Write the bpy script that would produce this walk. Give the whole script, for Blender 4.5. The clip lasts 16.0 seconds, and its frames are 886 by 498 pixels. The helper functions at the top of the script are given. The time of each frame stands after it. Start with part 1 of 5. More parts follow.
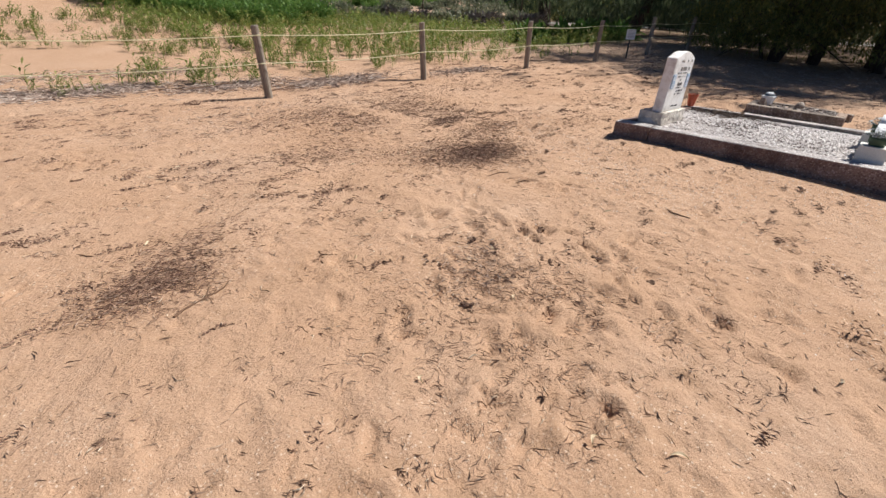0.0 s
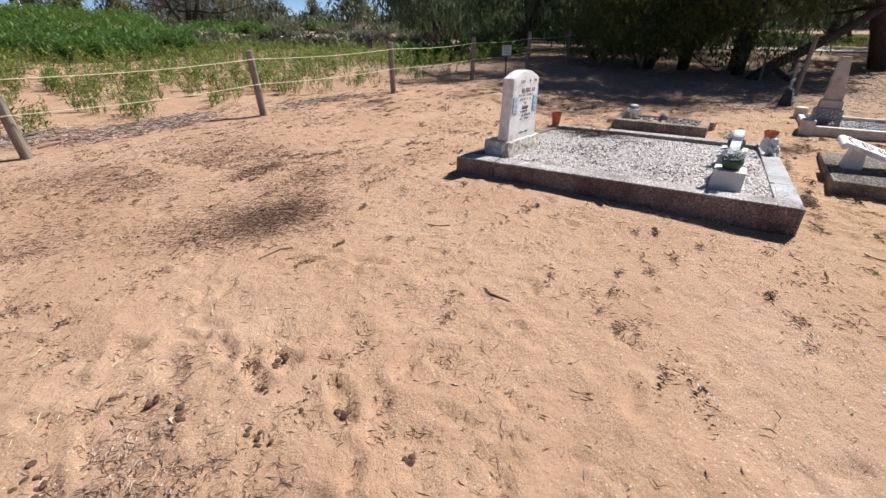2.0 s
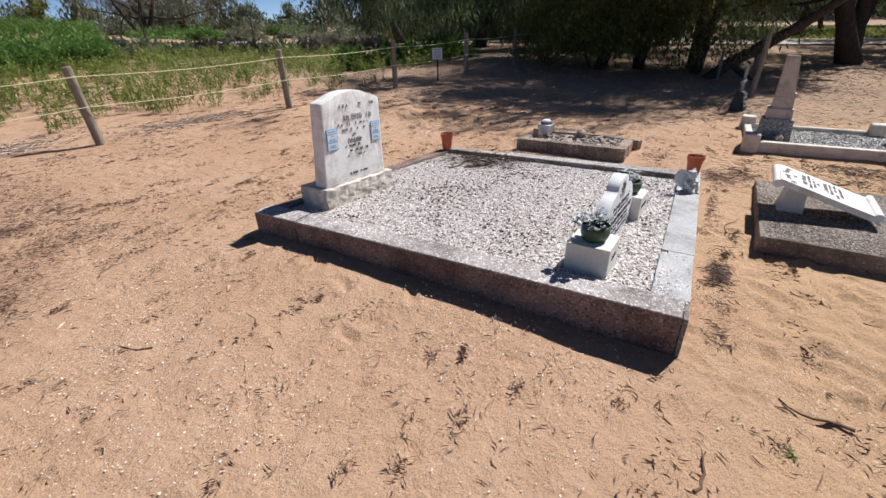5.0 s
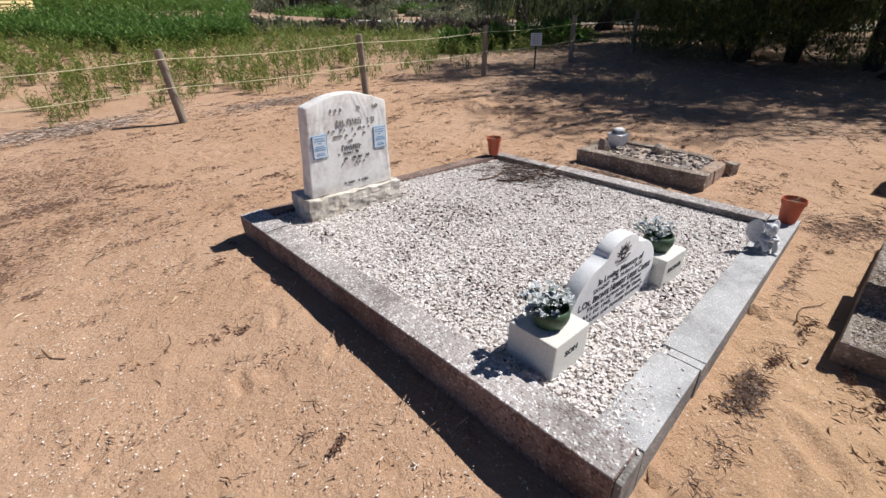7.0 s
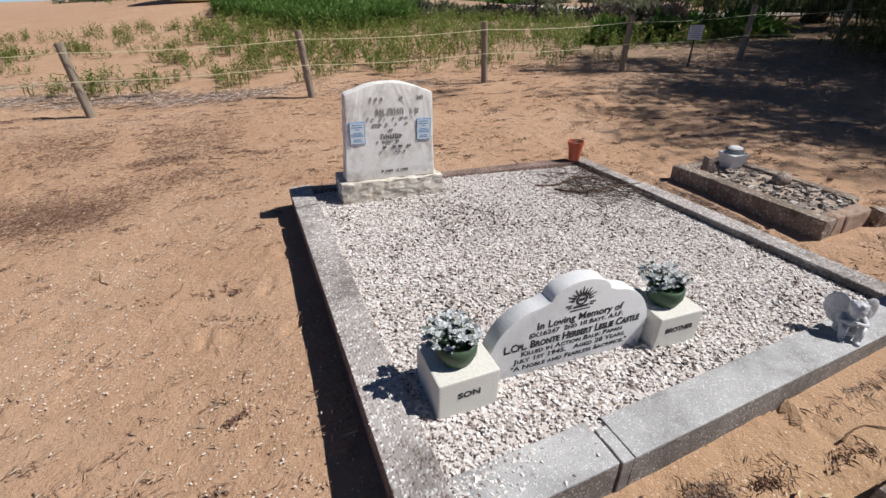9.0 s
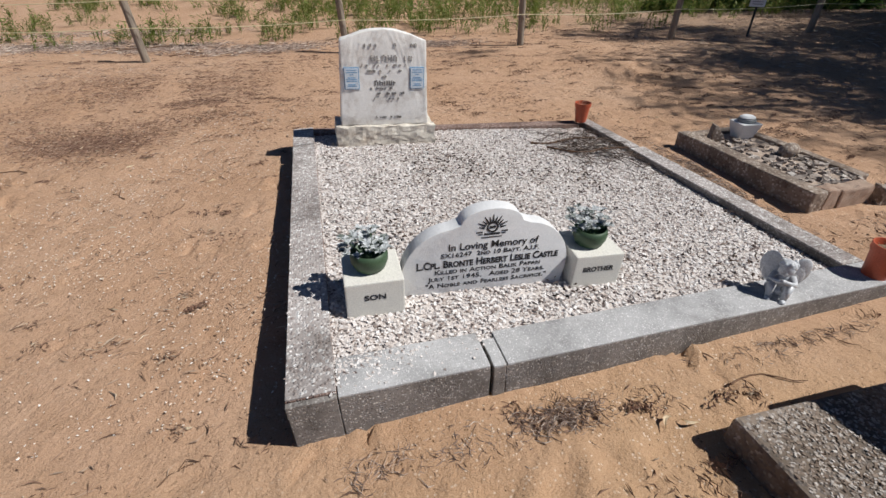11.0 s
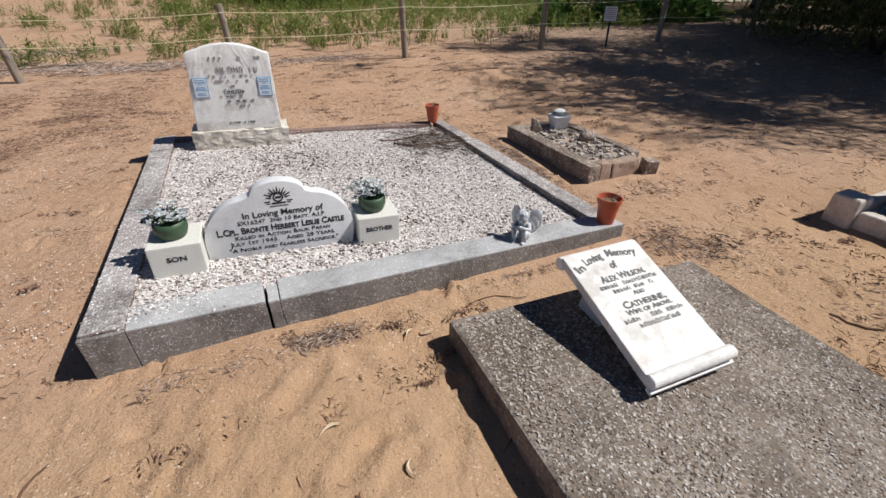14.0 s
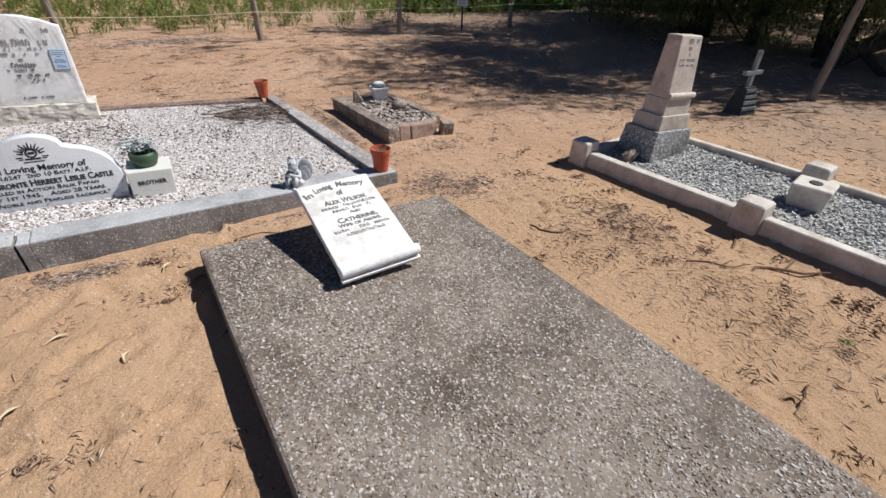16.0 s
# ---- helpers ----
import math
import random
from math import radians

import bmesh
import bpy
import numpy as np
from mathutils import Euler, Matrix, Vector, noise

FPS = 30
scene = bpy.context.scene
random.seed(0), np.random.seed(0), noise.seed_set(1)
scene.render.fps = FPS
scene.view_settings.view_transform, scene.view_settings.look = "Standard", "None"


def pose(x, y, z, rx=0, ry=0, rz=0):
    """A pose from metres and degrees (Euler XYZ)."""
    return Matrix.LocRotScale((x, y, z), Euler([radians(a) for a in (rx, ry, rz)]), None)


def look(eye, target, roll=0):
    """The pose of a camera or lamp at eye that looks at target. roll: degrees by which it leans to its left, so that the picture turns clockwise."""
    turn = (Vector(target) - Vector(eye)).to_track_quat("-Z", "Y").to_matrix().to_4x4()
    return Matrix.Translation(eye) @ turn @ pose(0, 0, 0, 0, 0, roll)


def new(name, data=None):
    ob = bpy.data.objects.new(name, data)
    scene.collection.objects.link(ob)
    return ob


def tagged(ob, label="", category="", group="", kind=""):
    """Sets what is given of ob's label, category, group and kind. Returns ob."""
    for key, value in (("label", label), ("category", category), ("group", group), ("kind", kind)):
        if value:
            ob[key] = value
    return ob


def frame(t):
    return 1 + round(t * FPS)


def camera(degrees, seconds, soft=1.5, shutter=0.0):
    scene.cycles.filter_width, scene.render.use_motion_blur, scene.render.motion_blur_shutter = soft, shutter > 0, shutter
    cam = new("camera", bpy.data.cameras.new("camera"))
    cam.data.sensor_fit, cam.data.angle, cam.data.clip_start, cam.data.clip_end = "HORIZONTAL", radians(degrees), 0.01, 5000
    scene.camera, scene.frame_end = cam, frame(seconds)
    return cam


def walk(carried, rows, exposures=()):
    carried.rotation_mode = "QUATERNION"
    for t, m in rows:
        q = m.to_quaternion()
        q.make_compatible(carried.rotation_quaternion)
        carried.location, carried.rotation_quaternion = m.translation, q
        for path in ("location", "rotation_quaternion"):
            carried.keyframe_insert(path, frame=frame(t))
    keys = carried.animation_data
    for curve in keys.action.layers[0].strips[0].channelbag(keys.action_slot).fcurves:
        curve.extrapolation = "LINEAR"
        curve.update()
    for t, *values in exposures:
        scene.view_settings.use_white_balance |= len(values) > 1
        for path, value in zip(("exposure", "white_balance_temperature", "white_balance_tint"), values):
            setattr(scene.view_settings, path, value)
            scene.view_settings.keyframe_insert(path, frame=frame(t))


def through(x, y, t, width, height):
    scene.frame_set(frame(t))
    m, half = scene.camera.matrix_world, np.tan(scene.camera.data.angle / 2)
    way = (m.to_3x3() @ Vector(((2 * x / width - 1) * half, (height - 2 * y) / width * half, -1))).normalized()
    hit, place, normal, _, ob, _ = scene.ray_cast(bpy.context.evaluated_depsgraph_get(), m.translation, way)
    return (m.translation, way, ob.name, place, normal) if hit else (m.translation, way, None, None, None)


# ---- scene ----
cam = camera(90.3, 16.0)
PATH = [
    (0, (0.288, 0.099, 1.217), (1.573, 1.259, 0.217), 2.0),
    (0.5, (0.662, 0.092, 1.219), (1.978, 1.236, 0.239), 0.1),
    (1, (1.015, 0.105, 1.178), (2.373, 1.215, 0.217), -1.4),
    (1.5, (1.369, 0.072, 1.202), (2.841, 1.053, 0.269), -0.7),
    (2, (1.659, -0.017, 1.2), (3.146, 0.946, 0.27), -0.4),
    (2.5, (2.0, -0.095, 1.182), (3.585, 0.701, 0.257), -0.4),
    (3, (2.298, -0.176, 1.19), (3.948, 0.47, 0.263), -0.1),
    (3.5, (2.53, -0.263, 1.202), (4.163, 0.445, 0.29), -0.7),
    (4, (2.79, -0.36, 1.199), (4.398, 0.404, 0.288), -1.5),
    (4.5, (3.04, -0.369, 1.185), (4.604, 0.464, 0.258), -0.7),
    (4.7, (3.138, -0.393, 1.182), (4.676, 0.485, 0.254), -1.2),
    (6.8, (4.012, -0.657, 1.237), (5.27, 0.551, 0.257), -1.5),
    (7, (4.092, -0.706, 1.243), (5.268, 0.576, 0.256), -1.9),
    (7.5, (4.252, -0.821, 1.254), (5.275, 0.576, 0.254), -1.4),
    (8, (4.458, -0.863, 1.236), (5.378, 0.603, 0.234), -0.8),
    (8.2, (4.543, -0.866, 1.247), (5.398, 0.636, 0.241), -0.8),
    (10.3, (4.871, -1.254, 1.221), (5.36, 0.388, 0.19), -3.1),
    (10.5, (4.912, -1.271, 1.209), (5.382, 0.362, 0.155), -2.8),
    (11, (5.071, -1.325, 1.171), (5.489, 0.28, 0.054), -0.9),
    (11.5, (5.222, -1.39, 1.172), (5.6, 0.222, 0.051), -1.2),
    (12, (5.261, -1.544, 1.204), (5.614, 0.078, 0.088), -1.4),
    (12.5, (5.28, -1.691, 1.209), (5.682, -0.078, 0.097), -0.1),
    (13, (5.31, -1.798, 1.211), (5.791, -0.197, 0.113), -0.2),
    (13.5, (5.37, -1.852, 1.206), (5.913, -0.264, 0.118), -1.8),
    (14, (5.541, -1.96, 1.195), (6.202, -0.405, 0.126), -0.7),
    (14.2, (5.62, -2.043, 1.178), (6.384, -0.509, 0.147), -1.1),
    (14.5, (5.743, -2.128, 1.212), (6.645, -0.694, 0.149), -0.9),
    (15, (5.785, -2.367, 1.22), (6.761, -0.972, 0.171), -0.2),
    (15.5, (5.866, -2.568, 1.187), (6.834, -1.191, 0.108), -0.6),
    (16, (6.022, -2.719, 1.144), (6.978, -1.347, 0.046), 1.1),
]
walk(cam, [(t, look(eye, target, roll)) for t, eye, target, roll in PATH],
     [(0, 0.45, 6350, 10), (1.5, 0.49, 6200, 11), (3.5, 0.54, 6050, 12), (4.5, 0.41, 6100, 11), (7, 0.31, 6200, 10), (8.2, 0.17, 6250, 10), (11, -0.02, 6250, 9), (12.5, -0.10, 6400, 10), (14.5, 0.13, 6100, 9), (16, 0.18, 6000, 9)])

# ---- world and sun ----
SUN_TO = Vector((0.92, -0.36, 1.14)).normalized()
world = bpy.data.worlds.new("sky")
scene.world = world
world.use_nodes = True
wn = world.node_tree
sky = wn.nodes.new("ShaderNodeTexSky")
sky.sky_type = "NISHITA"
sky.sun_disc = False
sky.sun_elevation = math.asin(SUN_TO.z)
sky.sun_rotation = math.atan2(SUN_TO.x, SUN_TO.y)
sky.dust_density = 0.0
sky.altitude = 2500
sky.air_density = 0.45
sky.ozone_density = 2.0
wn.links.new(sky.outputs[0], wn.nodes["Background"].inputs[0])
wn.nodes["Background"].inputs[1].default_value = 0.073
sun = new("sun", bpy.data.lights.new("sun", "SUN"))
sun.data.energy = 5.0
sun.data.angle = radians(0.53)
sun.data.color = (1.0, 0.955, 0.89)
sun.matrix_world = look(SUN_TO * 60, (0, 0, 0))

# ---- material kit ----


class Nodes:
    """Short hand for wiring a node material."""

    def __init__(self, name):
        self.m = bpy.data.materials.new(name)
        self.m.use_nodes = True
        self.t = self.m.node_tree
        self.b = self.t.nodes["Principled BSDF"]
        self.coord = self.t.nodes.new("ShaderNodeTexCoord").outputs["Object"]

    def add(self, kind):
        return self.t.nodes.new(kind)

    def link(self, a, b):
        self.t.links.new(a, b)

    def noise(self, scale, detail=4, rough=0.55, vec=None, out="Fac"):
        n = self.add("ShaderNodeTexNoise")
        n.inputs["Scale"].default_value = scale
        n.inputs["Detail"].default_value = detail
        n.inputs["Roughness"].default_value = rough
        self.link(vec or self.coord, n.inputs["Vector"])
        return n.outputs[out]

    def cells(self, scale, out="Distance", feature="F1", vec=None, rand=1.0):
        n = self.add("ShaderNodeTexVoronoi")
        n.feature = feature
        n.inputs["Scale"].default_value = scale
        n.inputs["Randomness"].default_value = rand
        self.link(vec or self.coord, n.inputs["Vector"])
        return n.outputs[out]

    def ramp(self, fac, stops):
        n = self.add("ShaderNodeValToRGB")
        el = n.color_ramp.elements
        while len(el) < len(stops):
            el.new(0.5)
        for e, (p, c) in zip(el, stops):
            e.position = p
            e.color = (*c, 1) if len(c) == 3 else c
        self.link(fac, n.inputs[0])
        return n.outputs[0]

    def gate(self, fac, lo, hi):
        n = self.add("ShaderNodeMapRange")
        n.inputs["From Min"].default_value = lo
        n.inputs["From Max"].default_value = hi
        self.link(fac, n.inputs["Value"])
        return n.outputs["Result"]

    def mix(self, fac, a, b, mode="MIX"):
        n = self.add("ShaderNodeMix")
        n.data_type, n.blend_type = "RGBA", mode
        for s, v in ((n.inputs[0], fac), (n.inputs[6], a), (n.inputs[7], b)):
            if isinstance(v, bpy.types.NodeSocket):
                self.link(v, s)
            elif isinstance(v, (tuple, list)):
                s.default_value = (*v, 1)
            else:
                s.default_value = v
        return n.outputs[2]

    def calc(self, op, a, b=0.0):
        n = self.add("ShaderNodeMath")
        n.operation = op
        for s, v in zip(n.inputs, (a, b)):
            if isinstance(v, bpy.types.NodeSocket):
                self.link(v, s)
            else:
                s.default_value = v
        return n.outputs[0]

    def island(self):
        return self.add("ShaderNodeNewGeometry").outputs["Random Per Island"]

    def each(self):
        return self.add("ShaderNodeObjectInfo").outputs["Random"]

    def scaled(self, sx, sy, sz):
        n = self.add("ShaderNodeMapping")
        n.inputs["Scale"].default_value = (sx, sy, sz)
        self.link(self.coord, n.inputs["Vector"])
        return n.outputs[0]

    def done(self, color, rough=0.8, bumps=(), metal=0.0, spec=0.4):
        if isinstance(color, bpy.types.NodeSocket):
            self.link(color, self.b.inputs["Base Color"])
        else:
            self.b.inputs["Base Color"].default_value = (*color, 1)
        if isinstance(rough, bpy.types.NodeSocket):
            self.link(rough, self.b.inputs["Roughness"])
        else:
            self.b.inputs["Roughness"].default_value = rough
        self.b.inputs["Metallic"].default_value = metal
        self.b.inputs["Specular IOR Level"].default_value = spec
        last = None
        for height, dist in bumps:
            n = self.add("ShaderNodeBump")
            n.inputs["Strength"].default_value = 1.0
            n.inputs["Distance"].default_value = dist
            self.link(height, n.inputs["Height"])
            if last:
                self.link(last, n.inputs["Normal"])
            last = n.outputs[0]
        if last:
            self.link(last, self.b.inputs["Normal"])
        return self.m


def plain(name, a, b, scale=30, rough=0.7, bump=0.001, fine=200, metal=0.0, spec=0.4):
    """Two tones at two scales with a fine relief."""
    k = Nodes(name)
    c = k.ramp(k.noise(scale, 5), [(0.3, a), (0.7, b)])
    c = k.mix(0.35, c, k.ramp(k.noise(fine, 3), [(0.3, tuple(v * 0.6 for v in a)), (0.7, tuple(min(1, v * 1.25) for v in b))]))
    return k.done(c, rough, [(k.noise(fine, 4), bump)], metal, spec)


def sand_material():
    k = Nodes("sand")
    c = k.ramp(k.noise(0.9, 5), [(0.3, (0.425, 0.248, 0.150)), (0.52, (0.495, 0.310, 0.205)), (0.75, (0.545, 0.375, 0.272))])
    c = k.mix(k.calc("MULTIPLY", k.gate(k.noise(2.6, 6, 0.7), 0.50, 0.72), 0.45), c, (0.37, 0.215, 0.125))
    c = k.mix(k.gate(k.noise(7, 5), 0.5, 0.85), c, (0.34, 0.195, 0.11))
    # redder, cleaner sand where the ground is dug soft beside the low slab
    sep = k.add("ShaderNodeSeparateXYZ")
    k.link(k.coord, sep.inputs[0])
    wob = k.noise(0.8, 3)
    yy = k.calc("ADD", sep.outputs[1], wob)
    c = k.mix(k.calc("MULTIPLY", k.calc("MULTIPLY", k.gate(yy, 0.3, -0.4), k.gate(sep.outputs[0], 3.4, 5.2)), 0.6), c, (0.46, 0.295, 0.145))
    # grey needle litter under the trees
    lit = k.calc("MULTIPLY", k.gate(k.calc("ADD", sep.outputs[0], k.calc("MULTIPLY", wob, 5.0)), 11.2, 14.6), k.gate(k.noise(1.6, 6, 0.7), 0.28, 0.50))
    c = k.mix(lit, c, k.ramp(k.noise(45, 4), [(0.3, (0.12, 0.088, 0.068)), (0.7, (0.32, 0.245, 0.195))]))
    # fine coarse-sand grains, pale quartz and dark specks
    c = k.mix(0.5, c, k.ramp(k.noise(330, 3, 0.7), [(0.25, (0.25, 0.14, 0.075)), (0.5, (0.47, 0.30, 0.185)), (0.75, (0.68, 0.53, 0.40))]))
    cell = k.cells(105, "Color")
    sp = k.add("ShaderNodeSeparateColor")
    k.link(cell, sp.inputs[0])
    patch = k.gate(k.noise(1.1, 4), 0.42, 0.62)
    near = k.gate(k.cells(105), 0.46, 0.34)
    c = k.mix(k.calc("MULTIPLY", k.calc("MULTIPLY", k.gate(sp.outputs[0], 0.86, 0.90), near), patch), c, (0.66, 0.52, 0.40))
    c = k.mix(k.calc("MULTIPLY", k.gate(sp.outputs[1], 0.96, 0.97), k.calc("MULTIPLY", near, k.gate(k.noise(260, 2), 0.45, 0.55))), c, (0.13, 0.075, 0.04))
    lumps = k.noise(16, 6, 0.62)
    dents = k.cells(9, "Distance", "SMOOTH_F1")
    return k.done(c, 0.95, [(lumps, 0.015), (dents, 0.006), (k.noise(55, 5, 0.7), 0.0075), (k.noise(300, 2), 0.002)], spec=0.15)


def aggregate_material(name, base, lo, hi, scale, amount, bump):
    """Concrete with its stones showing."""
    k = Nodes(name)
    shift = k.add("ShaderNodeVectorMath")
    shift.operation = "MULTIPLY_ADD"
    shift.inputs[1].default_value = (0.9 / scale,) * 3
    k.link(k.noise(scale * 0.9, 3, 0.6, out="Color"), shift.inputs[0])
    k.link(k.coord, shift.inputs[2])
    warped = shift.outputs[0]
    d = k.cells(scale, vec=warped)
    col = k.cells(scale, "Color", vec=warped)
    s = k.add("ShaderNodeSeparateColor")
    k.link(col, s.inputs[0])
    stones = k.ramp(s.outputs[0], [(0.0, lo), (0.45, tuple((a + b) / 2 for a, b in zip(lo, hi))), (0.8, hi), (1.0, tuple(min(0.85, v * 1.35) for v in hi))])
    grout = k.ramp(k.noise(6, 5), [(0.3, tuple(v * 0.7 for v in base)), (0.7, base)])
    mask = k.calc("MULTIPLY", k.gate(d, 0.80, 0.50), k.gate(s.outputs[1], 1.0 - amount, 1.0 - amount + 0.05))
    c = k.mix(mask, grout, stones)
    c = k.mix(k.gate(k.noise(2.2, 6, 0.7), 0.45, 0.75), c, tuple(v * 0.55 for v in base), "MULTIPLY")
    c = k.mix(k.calc("MULTIPLY", k.gate(k.noise(5, 6, 0.7), 0.55, 0.72), 0.6), c, (0.10, 0.085, 0.07))
    h = k.calc("MULTIPLY", k.gate(d, 0.6, 0.0), mask)
    return k.done(c, 0.9, [(h, bump), (k.noise(150, 4), 0.0012)], spec=0.25)


def marble_material(name, white, vein, stain, amount):
    k = Nodes(name)
    c = k.ramp(k.noise(5, 8, 0.65), [(0.38, vein), (0.47, white), (1.0, white)])
    c = k.mix(k.calc("MULTIPLY", k.gate(k.noise(9, 7, 0.72), 0.6 - amount * 0.12, 0.78), 0.85), c, stain)
    c = k.mix(0.18, c, k.ramp(k.noise(120, 4), [(0.3, tuple(v * 0.6 for v in white)), (0.7, (0.9, 0.88, 0.85))]))
    return k.done(c, 0.62, [(k.noise(260, 3), 0.0006), (k.noise(20, 5), 0.002)])


def stones_material(name, stops, rough=0.75):
    k = Nodes(name)
    c = k.ramp(k.island(), stops)
    c = k.mix(0.3, c, k.ramp(k.noise(90, 4), [(0.3, (0.2, 0.17, 0.14)), (0.7, (0.8, 0.76, 0.7))]), "SOFT_LIGHT")
    return k.done(c, rough, [(k.noise(300, 3), 0.001)])


def leaf_material(name, stops, through=0.35):
    k = Nodes(name)
    c = k.ramp(k.island(), stops)
    c = k.mix(0.25, c, k.ramp(k.noise(1.3, 3), [(0.3, (0.4, 0.4, 0.4)), (0.7, (1, 1, 1))]), "MULTIPLY")
    m = k.done(c, 0.6, spec=0.3)
    tr = k.add("ShaderNodeBsdfTranslucent")
    k.link(c, tr.inputs["Color"])
    mixer = k.add("ShaderNodeMixShader")
    mixer.inputs[0].default_value = through
    k.link(k.b.outputs[0], mixer.inputs[1])
    k.link(tr.outputs[0], mixer.inputs[2])
    k.link(mixer.outputs[0], k.t.nodes["Material Output"].inputs["Surface"])
    return m


def wood_material(name, dark, pale, grain=(14, 14, 1.2), bump=0.004):
    k = Nodes(name)
    v = k.scaled(*grain)
    c = k.ramp(k.noise(4, 8, 0.7, v), [(0.25, dark), (0.55, pale), (0.8, tuple(min(1, x * 1.2) for x in pale))])
    c = k.mix(0.5, c, k.ramp(k.noise(3, 4), [(0.3, tuple(x * 0.6 for x in pale)), (0.7, pale)]), "SOFT_LIGHT")
    return k.done(c, 0.88, [(k.noise(5, 6, 0.7, v), bump)], spec=0.2)


M_SAND = sand_material()
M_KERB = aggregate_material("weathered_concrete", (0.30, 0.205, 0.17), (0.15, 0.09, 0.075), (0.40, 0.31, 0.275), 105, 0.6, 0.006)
M_CAP = aggregate_material("pale_kerb_top", (0.48, 0.435, 0.415), (0.30, 0.25, 0.23), (0.68, 0.64, 0.615), 95, 0.8, 0.004)
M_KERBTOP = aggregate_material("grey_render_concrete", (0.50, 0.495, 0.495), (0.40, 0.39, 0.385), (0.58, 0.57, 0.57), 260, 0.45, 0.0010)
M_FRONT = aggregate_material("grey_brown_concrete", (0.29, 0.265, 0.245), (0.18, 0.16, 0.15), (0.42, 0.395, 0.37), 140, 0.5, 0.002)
M_SLAB = aggregate_material("exposed_aggregate", (0.30, 0.24, 0.19), (0.18, 0.15, 0.13), (0.36, 0.315, 0.28), 95, 0.6, 0.003)
M_GRANITE = aggregate_material("grey_granite_concrete", (0.30, 0.29, 0.27), (0.15, 0.14, 0.13), (0.60, 0.58, 0.55), 110, 0.8, 0.002)
M_MARBLE = marble_material("old_marble", (0.85, 0.825, 0.785), (0.62, 0.575, 0.525), (0.42, 0.33, 0.255), 0.8)
M_ROUGH = marble_material("rock_faced_marble", (0.76, 0.70, 0.60), (0.46, 0.37, 0.28), (0.13, 0.095, 0.07), 1.8)
M_WHITE = marble_material("clean_white_stone", (0.72, 0.725, 0.73), (0.67, 0.675, 0.68), (0.70, 0.67, 0.62), 0.0)
M_CREAM = plain("cream_painted_stone", (0.66, 0.64, 0.58), (0.72, 0.70, 0.64), 8, 0.75, 0.0006)
M_ROSE = marble_material("pinkish_limestone", (0.66, 0.585, 0.50), (0.46, 0.375, 0.305), (0.27, 0.20, 0.15), 1.4)
M_PILLAR = marble_material("brown_stained_marble", (0.55, 0.46, 0.375), (0.36, 0.28, 0.215), (0.22, 0.155, 0.11), 1.4)
M_OLDCONC = aggregate_material("old_stained_concrete", (0.33, 0.26, 0.21), (0.20, 0.14, 0.10), (0.48, 0.42, 0.36), 70, 0.6, 0.004)
M_INK = plain("black_lettering", (0.018, 0.018, 0.02), (0.035, 0.034, 0.034), 60, 0.6)
M_LETTER = plain("worn_dark_lettering", (0.09, 0.085, 0.08), (0.26, 0.245, 0.23), 120, 0.8)
M_FADED = plain("faded_grey_lettering", (0.15, 0.14, 0.13), (0.52, 0.49, 0.455), 120, 0.8)
M_BLUE = plain("blue_print", (0.14, 0.30, 0.50), (0.20, 0.38, 0.58), 80, 0.5)
M_NOTICE = plain("pale_blue_notice", (0.62, 0.68, 0.74), (0.68, 0.73, 0.78), 40, 0.4)
M_POST = wood_material("weathered_grey_timber", (0.12, 0.095, 0.075), (0.34, 0.30, 0.255))
M_WIRE = plain("pale_coated_wire", (0.62, 0.58, 0.36), (0.74, 0.70, 0.46), 30, 0.5, 0.0002)
M_POT = plain("terracotta_plastic", (0.42, 0.085, 0.04), (0.52, 0.115, 0.055), 20, 0.45, 0.0003)
M_GREEN = plain("green_plastic", (0.04, 0.075, 0.04), (0.06, 0.105, 0.055), 20, 0.5, 0.0002)
M_SOIL = plain("dry_potting_soil", (0.10, 0.07, 0.045), (0.30, 0.22, 0.14), 50, 0.95, 0.004)
M_SILVER = plain("silver_grey_resin", (0.40, 0.41, 0.43), (0.64, 0.65, 0.67), 60, 0.45, 0.0006, spec=0.5)
M_BARK = wood_material("dark_bark", (0.035, 0.027, 0.022), (0.13, 0.10, 0.08), (9, 9, 1.5), 0.02)
M_GREYBARK = wood_material("grey_dead_wood", (0.16, 0.13, 0.11), (0.34, 0.30, 0.27), (9, 9, 1.5), 0.01)
M_TWIG = stones_material("dry_twigs", [(0.0, (0.14, 0.085, 0.058)), (0.4, (0.27, 0.17, 0.115)), (0.75, (0.37, 0.25, 0.175)), (0.93, (0.42, 0.33, 0.25)), (1.0, (0.65, 0.55, 0.42))], 0.9)
M_NEEDLE = stones_material("grey_needle_litter", [(0.0, (0.14, 0.095, 0.074)), (0.5, (0.31, 0.225, 0.18)), (0.85, (0.46, 0.37, 0.31)), (1.0, (0.62, 0.54, 0.47))], 0.9)
M_REDLITTER = stones_material("red_brown_leaf_litter", [(0.0, (0.11, 0.058, 0.04)), (0.5, (0.20, 0.115, 0.08)), (0.85, (0.30, 0.19, 0.135)), (1.0, (0.45, 0.34, 0.26))], 0.9)
M_BARKBIT = stones_material("dark_bark_bits", [(0.0, (0.04, 0.03, 0.025)), (0.7, (0.12, 0.085, 0.068)), (1.0, (0.26, 0.20, 0.16))], 0.9)
M_DUNG = plain("dark_dry_clod", (0.075, 0.04, 0.026), (0.15, 0.085, 0.055), 40, 0.95, 0.004)
